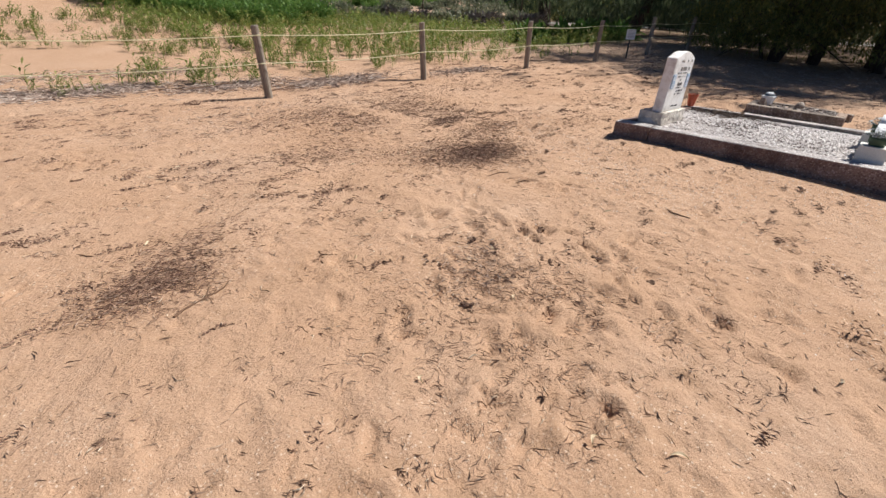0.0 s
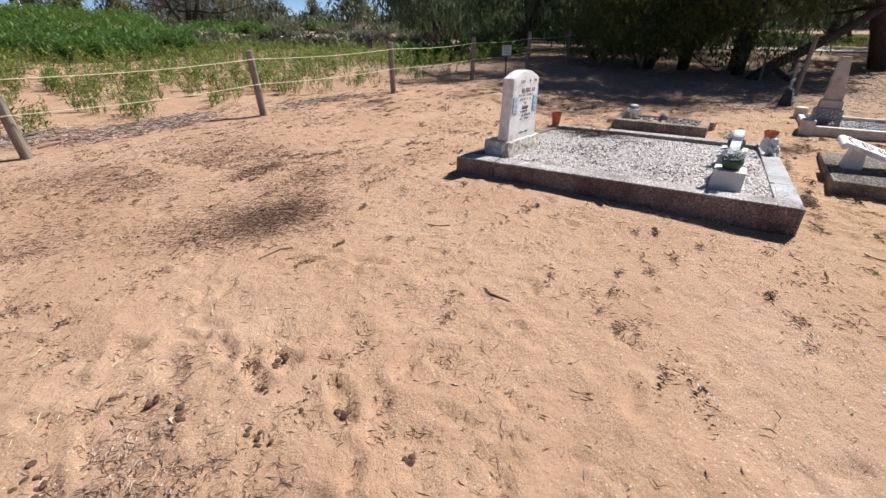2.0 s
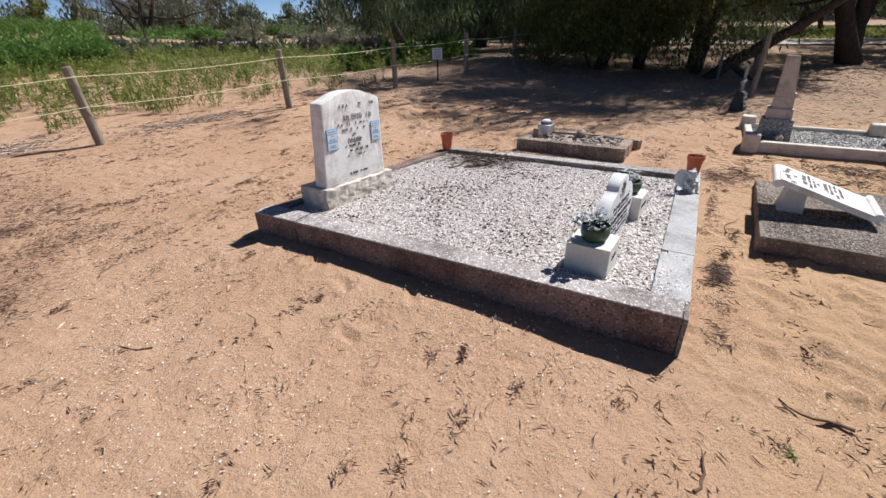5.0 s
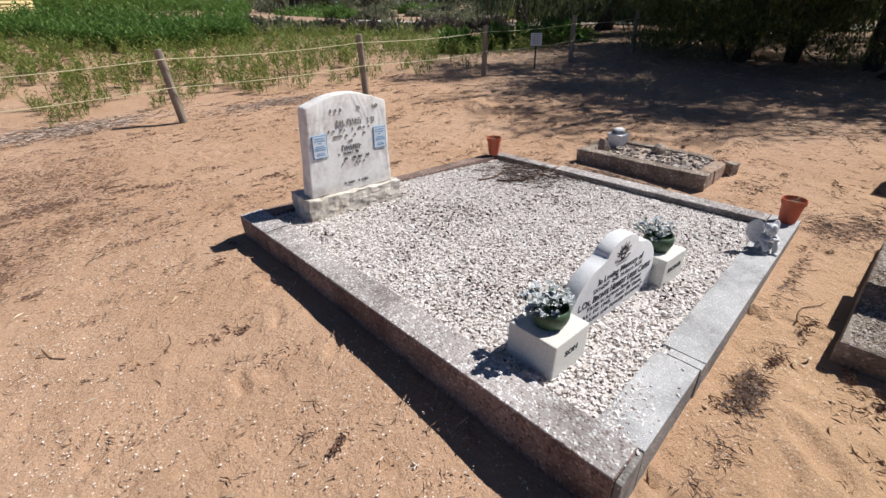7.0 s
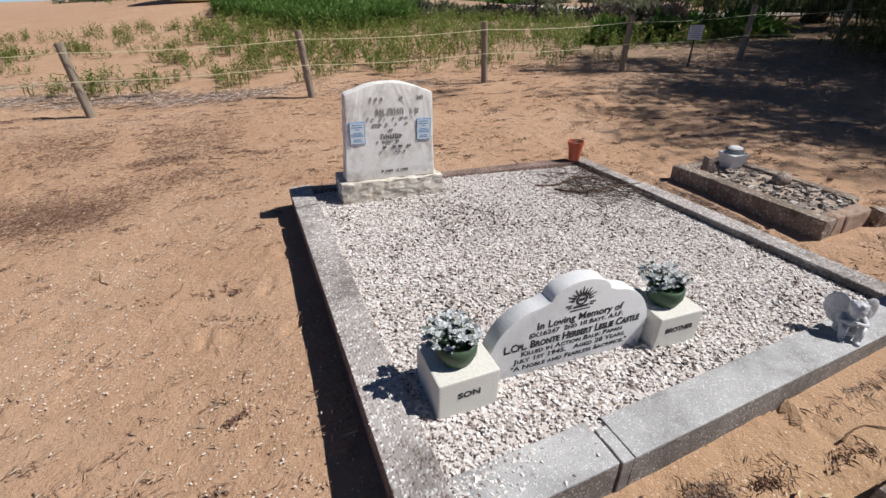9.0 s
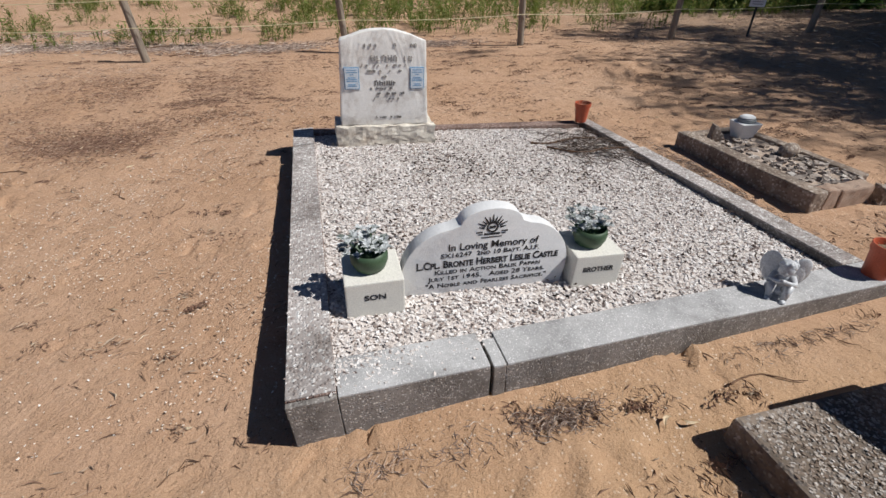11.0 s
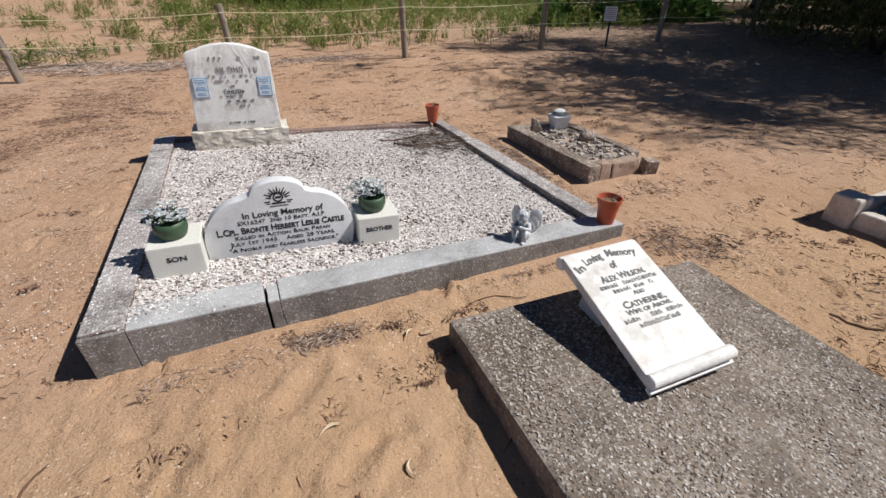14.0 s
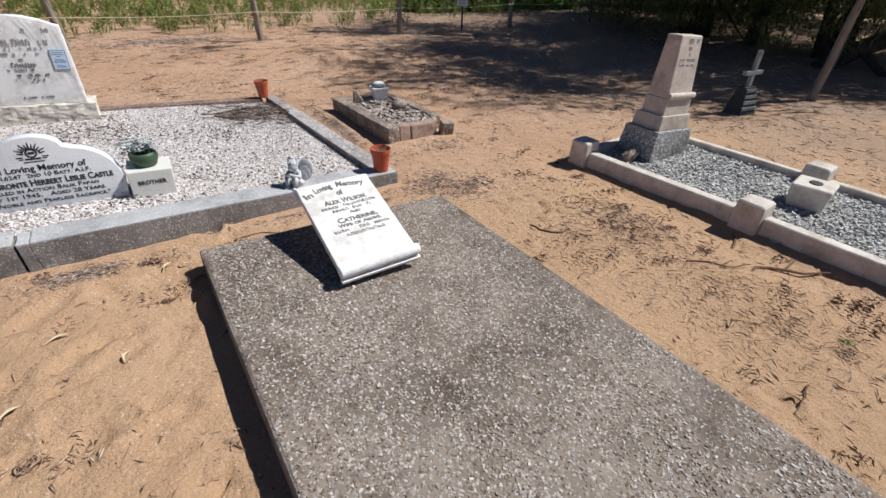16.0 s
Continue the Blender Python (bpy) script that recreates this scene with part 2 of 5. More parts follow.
M_DRYLEAF = stones_material("dry_cream_leaf", [(0.0, (0.42, 0.31, 0.19)), (1.0, (0.66, 0.55, 0.39))], 0.7)
M_STICK = wood_material("brown_stick", (0.09, 0.055, 0.038), (0.24, 0.16, 0.11), (30, 30, 30), 0.002)
M_QUARTZ = stones_material("white_quartz_chips", [(0.0, (0.12, 0.09, 0.085)), (0.10, (0.36, 0.30, 0.27)), (0.26, (0.62, 0.565, 0.54)), (0.75, (0.74, 0.70, 0.68)), (1.0, (0.83, 0.81, 0.80))], 0.6)
M_BED = plain("gravel_bed", (0.55, 0.49, 0.455), (0.66, 0.60, 0.565), 60, 0.95, 0.004)
M_SOILBED = plain("sandy_soil_bed", (0.34, 0.25, 0.19), (0.50, 0.41, 0.34), 25, 0.95, 0.004)
M_GREYCHIP = stones_material("grey_stone_chips", [(0.0, (0.22, 0.215, 0.21)), (0.4, (0.41, 0.40, 0.385)), (0.8, (0.53, 0.52, 0.50)), (1.0, (0.76, 0.75, 0.73))], 0.7)
M_GREYBED = plain("grey_gravel_bed", (0.20, 0.195, 0.185), (0.38, 0.37, 0.355), 60, 0.95, 0.004)
M_WEED = leaf_material("weed_leaf", [(0.0, (0.12, 0.16, 0.035)), (0.5, (0.17, 0.245, 0.055)), (0.85, (0.27, 0.31, 0.085)), (1.0, (0.42, 0.34, 0.15))])
M_LUSH = leaf_material("lush_weed_leaf", [(0.0, (0.07, 0.14, 0.03)), (0.6, (0.12, 0.225, 0.05)), (1.0, (0.20, 0.29, 0.08))])
M_SHEOAK = leaf_material("sheoak_foliage", [(0.0, (0.06, 0.09, 0.045)), (0.6, (0.11, 0.15, 0.075)), (1.0, (0.20, 0.23, 0.12))], 0.45)
M_WATTLE = leaf_material("wattle_leaf", [(0.0, (0.08, 0.10, 0.03)), (0.6, (0.17, 0.19, 0.055)), (1.0, (0.32, 0.28, 0.09))], 0.5)
M_GUM = leaf_material("gum_leaf", [(0.0, (0.08, 0.10, 0.06)), (0.6, (0.14, 0.165, 0.10)), (1.0, (0.25, 0.26, 0.165))], 0.25)
M_SCRUB = leaf_material("grey_green_scrub", [(0.0, (0.10, 0.12, 0.07)), (0.6, (0.19, 0.21, 0.13)), (1.0, (0.34, 0.31, 0.22))], 0.3)
M_TWIGS_GREY = leaf_material("grey_fine_twigs", [(0.0, (0.13, 0.11, 0.10)), (1.0, (0.30, 0.27, 0.25))], 0.0)
M_FLOWER = stones_material("faded_blue_grey_petal", [(0.0, (0.04, 0.05, 0.045)), (0.14, (0.16, 0.19, 0.17)), (0.35, (0.40, 0.43, 0.44)), (0.75, (0.56, 0.585, 0.605)), (1.0, (0.72, 0.74, 0.75))], 0.6)
M_BLACK = plain("dark_green_black_paint", (0.018, 0.024, 0.024), (0.04, 0.05, 0.05), 30, 0.6)
M_GREYPAINT = plain("worn_grey_paint", (0.20, 0.22, 0.22), (0.32, 0.34, 0.34), 20, 0.7)
M_SIGN = plain("white_sign_sheet", (0.72, 0.73, 0.74), (0.80, 0.80, 0.80), 10, 0.5, 0.0002)
M_TANK = plain("yellow_cream_sheet", (0.62, 0.50, 0.24), (0.70, 0.58, 0.30), 2, 0.5)
M_WALL = plain("cream_render", (0.62, 0.56, 0.47), (0.70, 0.64, 0.55), 3, 0.9)
M_ROOF = plain("pale_metal_roof", (0.55, 0.55, 0.55), (0.66, 0.66, 0.66), 3, 0.5, 0.001, metal=0.2)
M_GLASS = plain("dark_window_glass", (0.02, 0.025, 0.03), (0.04, 0.045, 0.05), 3, 0.1)
M_ROAD = plain("pale_gravel_road", (0.46, 0.40, 0.34), (0.58, 0.52, 0.46), 1.5, 0.95, 0.01, 60)
M_TRACK = plain("pale_sand_track", (0.50, 0.385, 0.30), (0.64, 0.52, 0.42), 1.5, 0.95, 0.01, 60)
M_GRASS = leaf_material("mown_grass", [(0.0, (0.10, 0.15, 0.03)), (0.6, (0.18, 0.23, 0.05)), (1.0, (0.34, 0.32, 0.12))])
M_BRICKRED = plain("red_stained_concrete", (0.27, 0.165, 0.115), (0.42, 0.32, 0.25), 12, 0.92, 0.003)

# ---- geometry kit ----


class Geo:
    """Vertices and faces gathered for one mesh."""

    def __init__(self):
        self.v, self.f = [], []

    def add(self, verts, faces):
        n = len(self.v)
        self.v += [tuple(p) for p in verts]
        self.f += [tuple(n + i for i in q) for q in faces]
        return self

    def tube(self, pts, radii, sides=6, cap=True):
        """A round tapering limb along pts."""
        rings, faces = [], []
        side = None
        for i, p in enumerate(pts):
            p = Vector(p)
            d = (Vector(pts[min(i + 1, len(pts) - 1)]) - Vector(pts[max(i - 1, 0)])).normalized()
            if side is None:
                side = d.orthogonal().normalized()
            side = (side - d * side.dot(d)).normalized()
            other = d.cross(side)
            for k in range(sides):
                a = 2 * math.pi * k / sides
                rings.append(p + (side * math.cos(a) + other * math.sin(a)) * radii[i])
        for i in range(len(pts) - 1):
            for k in range(sides):
                a, b = i * sides + k, i * sides + (k + 1) % sides
                faces.append((a, b, b + sides, a + sides))
        if cap:
            faces.append(tuple(range(sides))[::-1])
            faces.append(tuple(range((len(pts) - 1) * sides, len(pts) * sides)))
        return self.add(rings, faces)

    def lathe(self, profile, sides=24, at=(0, 0, 0)):
        """profile: (radius, height) from the bottom up, turned about z."""
        verts, faces = [], []
        for r, z in profile:
            for k in range(sides):
                a = 2 * math.pi * k / sides
                verts.append((at[0] + r * math.cos(a), at[1] + r * math.sin(a), at[2] + z))
        for i in range(len(profile) - 1):
            for k in range(sides):
                a, b = i * sides + k, i * sides + (k + 1) % sides
                faces.append((a, b, b + sides, a + sides))
        faces.append(tuple(range(sides))[::-1])
        faces.append(tuple(range((len(profile) - 1) * sides, len(profile) * sides)))
        return self.add(verts, faces)

    def hexa(self, bottom, top):
        """A block from four bottom and four top corners, both anticlockwise."""
        return self.add([*bottom, *top], [(3, 2, 1, 0), (4, 5, 6, 7), (0, 1, 5, 4), (1, 2, 6, 5), (2, 3, 7, 6), (3, 0, 4, 7)])

    def box(self, x0, y0, z0, x1, y1, z1):
        return self.hexa([(x0, y0, z0), (x1, y0, z0), (x1, y1, z0), (x0, y1, z0)], [(x0, y0, z1), (x1, y0, z1), (x1, y1, z1), (x0, y1, z1)])

    def slab(self, outline, y0, y1):
        """An upright plate: outline of (x, z) anticlockwise seen from -y, from y0 (front) to y1."""
        n = len(outline)
        verts = [(x, y0, z) for x, z in outline] + [(x, y1, z) for x, z in outline]
        faces = [tuple(range(n)), tuple(range(2 * n - 1, n - 1, -1))]
        faces += [(i, n + i, n + (i + 1) % n, (i + 1) % n) for i in range(n)]
        return self.add(verts, faces)

    def mesh(self, name):
        me = bpy.data.meshes.new(name)
        me.from_pydata(self.v, [], self.f)
        me.update()
        return me


def part(name, geo, material, parent, label="", bevel=0.0, seg=2, smooth=False, rough=0.0, cuts=0, kind=""):
    """Links a Geo as one mesh object under a thing or part. rough: random relief in metres on cut-up faces."""
    me = geo.mesh(name)
    if bevel or rough:
        bm = bmesh.new()
        bm.from_mesh(me)
        bmesh.ops.recalc_face_normals(bm, faces=bm.faces)
        if bevel:
            sharp = [e for e in bm.edges if len(e.link_faces) == 2 and e.calc_face_angle(0) > 0.6]
            bmesh.ops.bevel(bm, geom=sharp, offset=bevel, segments=seg, profile=0.6, affect="EDGES", clamp_overlap=True)
        if cuts:
            bmesh.ops.triangulate(bm, faces=[f for f in bm.faces if len(f.verts) > 4])
            bmesh.ops.subdivide_edges(bm, edges=[e for e in bm.edges if e.calc_length() > 0.03], cuts=cuts, use_grid_fill=True)
        if rough:
            for v in bm.verts:
                v.co += Vector(noise.noise_vector(v.co * 17)) * rough + Vector(noise.noise_vector(v.co * 55)) * rough * 0.5
        bm.to_mesh(me)
        bm.free()
    me.materials.append(material)
    if smooth:
        me.polygons.foreach_set("use_smooth", [True] * len(me.polygons))
        if smooth == "edges":
            me.set_sharp_from_angle(angle=0.7)
    ob = new(name, me)
    ob.parent = parent
    if label:
        ob["label"] = label
    if kind:
        ob["kind"] = kind
    return ob


def thing(name, at, label, category, group="", rz=0.0, rx=0.0, ry=0.0, kind=""):
    ob = new(name)
    ob.empty_display_size = 0.1
    ob.matrix_world = pose(*at, rx, ry, rz)
    return tagged(ob, label, category, group, kind)


def single(name, geo, material, at, label, category, group="", rz=0.0, rx=0.0, ry=0.0, kind="", **how):
    ob = part(name, geo, material, None, **how)
    ob.matrix_world = pose(*at, rx, ry, rz)
    return tagged(ob, label, category, group, kind)


def writing(body, size, material, parent, m, name="lettering", width=0.0, deep=0.0008, bold=0.022, caps=False):
    """Lettering of the built-in font as a mesh, centred, squeezed to width."""
    cu = bpy.data.curves.new(name, "FONT")
    cu.offset = size * bold
    cu.body, cu.size, cu.align_x, cu.extrude, cu.resolution_u = body, size, "CENTER", deep, 3
    if caps:
        cu.small_caps_scale = 0.78
        for ch in cu.body_format:
            ch.use_small_caps = True
    tmp = bpy.data.objects.new(name, cu)
    me = bpy.data.meshes.new_from_object(tmp)
    bpy.data.objects.remove(tmp)
    xs = [v.co.x for v in me.vertices]
    if width and xs:
        s = width / max(0.001, max(xs) - min(xs))
        me.transform(Matrix.Diagonal((s, 1, 1, 1)))
    me.transform(m)
    me.materials.clear()
    me.materials.append(material)
    ob = new(name, me)
    ob.parent = parent
    ob["kind"] = "stuff"
    return ob


TABLES = {}


def value_noise(x, y, seed):
    """Smooth noise between -1 and 1 on arrays."""
    if seed not in TABLES:
        TABLES[seed] = np.random.RandomState(seed).uniform(-1, 1, (256, 256))
    table = TABLES[seed]
    xi, yi = np.floor(x).astype(int), np.floor(y).astype(int)
    fx, fy = x - xi, y - yi
    fx, fy = fx * fx * (3 - 2 * fx), fy * fy * (3 - 2 * fy)
    g = lambda a, b: table[(xi + a) % 256, (yi + b) % 256]
    return (g(0, 0) * (1 - fx) + g(1, 0) * fx) * (1 - fy) + (g(0, 1) * (1 - fx) + g(1, 1) * fx) * fy


def ease(a, b, x):
    t = np.clip((x - a) / (b - a), 0, 1)
    return t * t * (3 - 2 * t)


def lie(x, y):
    """The lie of the land without footprints."""
    x, y = np.asarray(x, float), np.asarray(y, float)
    z = -0.05 * ease(5.2, 7.4, x) * (1 - ease(1.6, 4.0, y)) + 0.05 * ease(2.6, 5.2, y)
    far = np.hypot(x - 4, y)
    az = np.degrees(np.arctan2(y, x - 4))
    z = z + 1.4 * ease(9, 32, far) * np.exp(-((az - 86) / 23) ** 2)
    z = z + 0.10 * np.exp(-(((x - 8.5) / 0.55) ** 2 + ((y - 3.35) / 0.22) ** 2))
    z = z - 0.07 * ease(9.4, 11.0, x) * (1 - ease(0.5, 3.0, y)) * (1 - ease(14, 20, x))
    # sand banked against the kerb, and hollows beside the slab and the pale kerb
    z = z + 0.024 * np.exp(-((x - 4.72) / 0.25) ** 2) * ease(-0.5, 0.3, y) * (1 - ease(1.3, 1.9, y))
    z = z + 0.022 * np.exp(-((x - 7.36) / 0.16) ** 2) * ease(0.2, 0.9, y) * (1 - ease(1.8, 2.3, y))
    z = z - 0.030 * np.exp(-((x - 5.95) / 0.22) ** 2) * (1 - ease(-0.85, -0.55, y)) * ease(-3.4, -2.6, y)
    z = z - 0.038 * np.exp(-((x - 8.42) / 0.20) ** 2) * (1 - ease(-0.7, -0.4, y)) * ease(-3.8, -3.2, y)
    z = z + 0.06 * value_noise(x * 0.22, y * 0.22, 3) * ease(7, 14, far) + 0.5 * value_noise(x * 0.03, y * 0.03, 4) * ease(60, 200, far)
    return z


def on(x, y):
    return float(lie(x, y))

# ---- ground: one sheet to the horizon ----


def footprints(x, y, z):
    """Shoe prints and scuffs pressed into the loose sand."""
    rng = np.random.RandomState(5)
    spots = []
    for _ in range(150):
        spots.append((rng.normal(1.75, 0.75), rng.normal(0.85, 0.65), rng.uniform(0, 6.28), rng.uniform(0.4, 0.95), rng.uniform(0.007, 0.017)))
    for _ in range(1500):
        spots.append((rng.uniform(-0.5, 10), rng.uniform(-3.4, 6.5), rng.uniform(0, 6.28), rng.uniform(0.22, 0.7), rng.uniform(0.005, 0.016)))
    for _ in range(60):
        spots.append((rng.uniform(4.9, 6.0), rng.uniform(-2.6, -0.7), rng.uniform(0, 6.28), rng.uniform(0.8, 1.1), rng.uniform(0.006, 0.014)))
    for cx, cy, a, s, d in spots:
        i0, i1 = np.searchsorted(x, (cx - 0.3, cx + 0.3))
        j0, j1 = np.searchsorted(y, (cy - 0.3, cy + 0.3))
        if i1 <= i0 or j1 <= j0:
            continue
        X, Y = np.meshgrid(x[i0:i1] - cx, y[j0:j1] - cy, indexing="ij")
        u = (X * math.cos(a) + Y * math.sin(a)) / (0.13 * s)
        w = (-X * math.sin(a) + Y * math.cos(a)) / (0.048 * s)
        r = np.sqrt(u ** 2 + w ** 2)
        z[i0:i1, j0:j1] += d * (-1.0 * (1 - ease(0.7, 1.1, r)) + 0.7 * np.exp(-((r - 1.3) / 0.28) ** 2))


def ground_lines(lo, hi, step):
    core = np.arange(lo, hi + step / 2, step)
    grow = [0.05]
    while sum(grow) < 2500:
        grow.append(grow[-1] * 1.16)
    out = np.cumsum(grow)
    return np.concatenate([(lo - out)[::-1], core, hi + out])


def build_ground():
    x, y = ground_lines(-0.6, 10.6, 0.026), ground_lines(-3.6, 6.4, 0.026)
    X, Y = np.meshgrid(x, y, indexing="ij")
    z = lie(X, Y)
    loose = 1 - 0.65 * ease(0.9, 2.2, np.hypot((X - 1.6) / 1.3, (Y - 0.9)))
    near = 1 - ease(5, 9, np.hypot(X - 5, Y - 1.5))
    z = z + near * loose * (0.009 * value_noise(X * 5, Y * 5, 11) + 0.007 * value_noise(X * 11, Y * 11, 12) + 0.004 * value_noise(X * 21, Y * 21, 13))
    z = z + near * 0.012 * value_noise(X * 1.7, Y * 1.7, 14)
    footprints(x, y, z)
    nx, ny = len(x), len(y)
    verts = np.stack([X, Y, z], -1).reshape(-1, 3)
    a = (np.arange(nx - 1)[:, None] * ny + np.arange(ny - 1)[None]).ravel()
    faces = np.stack([a, a + ny, a + ny + 1, a + 1], -1)
    me = bpy.data.meshes.new("ground")
    me.vertices.add(len(verts))
    me.vertices.foreach_set("co", verts.ravel())
    me.loops.add(faces.size)
    me.loops.foreach_set("vertex_index", faces.ravel())
    me.polygons.add(len(faces))
    me.polygons.foreach_set("loop_start", np.arange(len(faces)) * 4)
    me.polygons.foreach_set("use_smooth", np.ones(len(faces), bool))
    me.update(calc_edges=True)
    me.materials.append(M_SAND)
    return tagged(new("ground", me), "loose orange sand with footprints, twigs and litter", "ground", kind="structure")


build_ground()


def cloud_of_rocks(name, count, place, size, material, parent, kind="stuff", flat=0.6, seed=1):
    """Many small angular stones in one mesh. place(rng) gives (x, y, z)."""
    rng = np.random.RandomState(seed)
    base = np.array([(-1, -1, -1), (1, -1, -1), (1, 1, -1), (-1, 1, -1), (-1, -1, 1), (1, -1, 1), (1, 1, 1), (-1, 1, 1)], float) * 0.58
    quads = np.array([(3, 2, 1, 0), (4, 5, 6, 7), (0, 1, 5, 4), (1, 2, 6, 5), (2, 3, 7, 6), (3, 0, 4, 7)])
    V, F = [], []
    for i in range(count):
        p = place(rng)
        if p is None:
            continue
        v = base * rng.uniform(0.6, 1.2, (8, 1)) + rng.uniform(-0.22, 0.22, (8, 3))
        s = rng.uniform(*size) * 0.5
        v = v * np.array([s * rng.uniform(0.8, 1.9), s, s * flat])
        q = Euler((rng.uniform(-0.38, 0.38), rng.uniform(-0.38, 0.38), rng.uniform(0, 6.28))).to_matrix()
        v = v @ np.array(q).T + p
        F.append(quads + 8 * len(V))
        V.append(v)
    me = bpy.data.meshes.new(name)
    me.from_pydata(np.concatenate(V).tolist(), [], np.concatenate(F).tolist())
    me.update()
    me.materials.append(material)
    ob = new(name, me)
    ob.parent = parent
    ob["kind"] = kind
    return ob


# ---- the large white-gravelled grave ----
# outer corners of its kerb: front left, front right, back right, back left
C_FL, C_FR, C_BR, C_BL = Vector((4.845, -0.512, 0.178)), Vector((7.255, -0.432, 0.023)), Vector((7.170, 1.880, 0.012)), Vector((4.834, 1.895, 0.147))


def grave_top(x, y):
    """Height of the kerb's top plane over a place."""
    u = (x - C_FL.x) / 2.43
    v = (y + 0.51) / 2.4
    return (C_FL.z * (1 - u) + C_FR.z * u) * (1 - v) + (C_BL.z * (1 - u) + C_BR.z * u) * v


def beam(name, a, b, inward, parent, material, deep=0.26, label="", bevel=0.003, rough=0.0022, skin=None):
    """A kerb length from outer corner a to b, its width towards inward."""
    a, b, n = Vector(a), Vector(b), Vector(inward)
    down = Vector((0, 0, -deep))
    n_a = n.copy()
    n_a.z = 0
    top = [a, b, b + n, a + n]
    top = [Vector((p.x, p.y, (a if i in (0, 3) else b).z)) for i, p in enumerate(top)]
    order = top if (b - a).cross(n).z > 0 else top[::-1]
    g = Geo().hexa([p + down for p in order], order)
    body = part(name, g, material, parent, label, bevel=bevel, rough=rough, cuts=5)
    # thin top skin in a paler colour than the kerb body
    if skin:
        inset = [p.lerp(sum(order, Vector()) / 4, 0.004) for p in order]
        part("top_skin", Geo().hexa([p - Vector((0, 0, 0.01)) for p in inset], [p + Vector((0, 0, 0.0045)) for p in inset]), skin, body, "pale speckled top surface", bevel=0.003, rough=rough * 0.7, cuts=5)
    return body


def on_edge(a, b, f):
    return a.lerp(b, f)


grave = thing("double_grave", (0, 0, 0), "double grave with cracked concrete kerb filled with white gravel", "grave")
W = 0.135
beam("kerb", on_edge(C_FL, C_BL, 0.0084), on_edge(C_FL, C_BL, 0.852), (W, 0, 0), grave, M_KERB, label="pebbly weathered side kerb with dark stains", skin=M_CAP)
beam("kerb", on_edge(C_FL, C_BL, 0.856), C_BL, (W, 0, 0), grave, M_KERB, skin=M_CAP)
f_in = Vector((0.0, 0.145, 0))
split = 0.243
beam("kerb_end", C_FL, on_edge(C_FL, C_FR, W / 2.41), (0, 0.018, 0), grave, M_FRONT, rough=0.001)
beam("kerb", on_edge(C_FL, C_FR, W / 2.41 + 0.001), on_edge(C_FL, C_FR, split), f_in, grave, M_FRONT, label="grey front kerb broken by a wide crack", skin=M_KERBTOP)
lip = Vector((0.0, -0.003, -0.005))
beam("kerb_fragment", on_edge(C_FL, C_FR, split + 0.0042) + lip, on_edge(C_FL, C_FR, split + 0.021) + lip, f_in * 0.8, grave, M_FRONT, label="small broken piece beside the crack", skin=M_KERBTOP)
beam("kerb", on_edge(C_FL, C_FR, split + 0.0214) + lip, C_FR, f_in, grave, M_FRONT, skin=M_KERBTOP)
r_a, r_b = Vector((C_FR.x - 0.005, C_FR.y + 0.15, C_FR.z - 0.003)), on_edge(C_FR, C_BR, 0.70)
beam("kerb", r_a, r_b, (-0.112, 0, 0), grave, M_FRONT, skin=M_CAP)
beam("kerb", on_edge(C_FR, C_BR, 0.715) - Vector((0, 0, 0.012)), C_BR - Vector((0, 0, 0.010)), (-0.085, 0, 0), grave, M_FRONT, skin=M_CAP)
beam("kerb", C_BL + Vector((W + 0.002, 0, -0.004)), C_BR + Vector((-W - 0.002, 0, -0.004)), (0, -0.10, 0), grave, M_KERB)


def bed_height(x, y):
    u = (x - 4.84) / 2.43
    return grave_top(x, y) - 0.006 - 0.030 * ease(0.45, 0.95, u) - 0.012 * ease(0.86, 0.96, u) - 0.012 * ease(1.2, 1.7, y)


bed = Geo()
NB = 14
for i in range(NB + 1):
    for j in range(NB + 1):
        bx, by = 4.95 + 2.19 * i / NB, -0.40 + 2.2 * j / NB
        bed.v.append((bx, by, float(bed_height(bx, by)) - 0.008))
for i in range(NB):
    for j in range(NB):
        k0 = i * (NB + 1) + j
        bed.f.append((k0, k0 + NB + 1, k0 + NB + 2, k0 + 1))
part("gravel_bed", bed, M_BED, grave)


def gravel_spot(rng):
    x, y = rng.uniform(4.965, 7.14), rng.uniform(-0.375, 1.80)
    if rng.rand() < 0.5 and math.hypot(x - 6.95, y - 1.5) < 0.28:
        return None
    return (x, y, float(bed_height(x, y)) - 0.004 + rng.uniform(-0.004, 0.004))


cloud_of_rocks("gravel", 62000, gravel_spot, (0.007, 0.019), M_QUARTZ, grave, seed=2, flat=0.34)


def spilled(rng):
    t = rng.rand()
    if t < 0.5:
        x, y = rng.uniform(4.84, 5.0), rng.uniform(-0.5, 1.3)
        if x < 4.93 and rng.rand() < 0.75:
            return None
    else:
        x, y = 4.92 + abs(rng.normal(0, 0.17)), -0.365 - abs(rng.normal(0, 0.05))
        if y < -0.5:
            return None
        if rng.rand() < 0.5:
            return None
    return (x, y, float(grave_top(x, y)) + 0.006)


cloud_of_rocks("spilled_gravel", 1300, spilled, (0.006, 0.014), M_QUARTZ, grave, seed=3, flat=0.4)

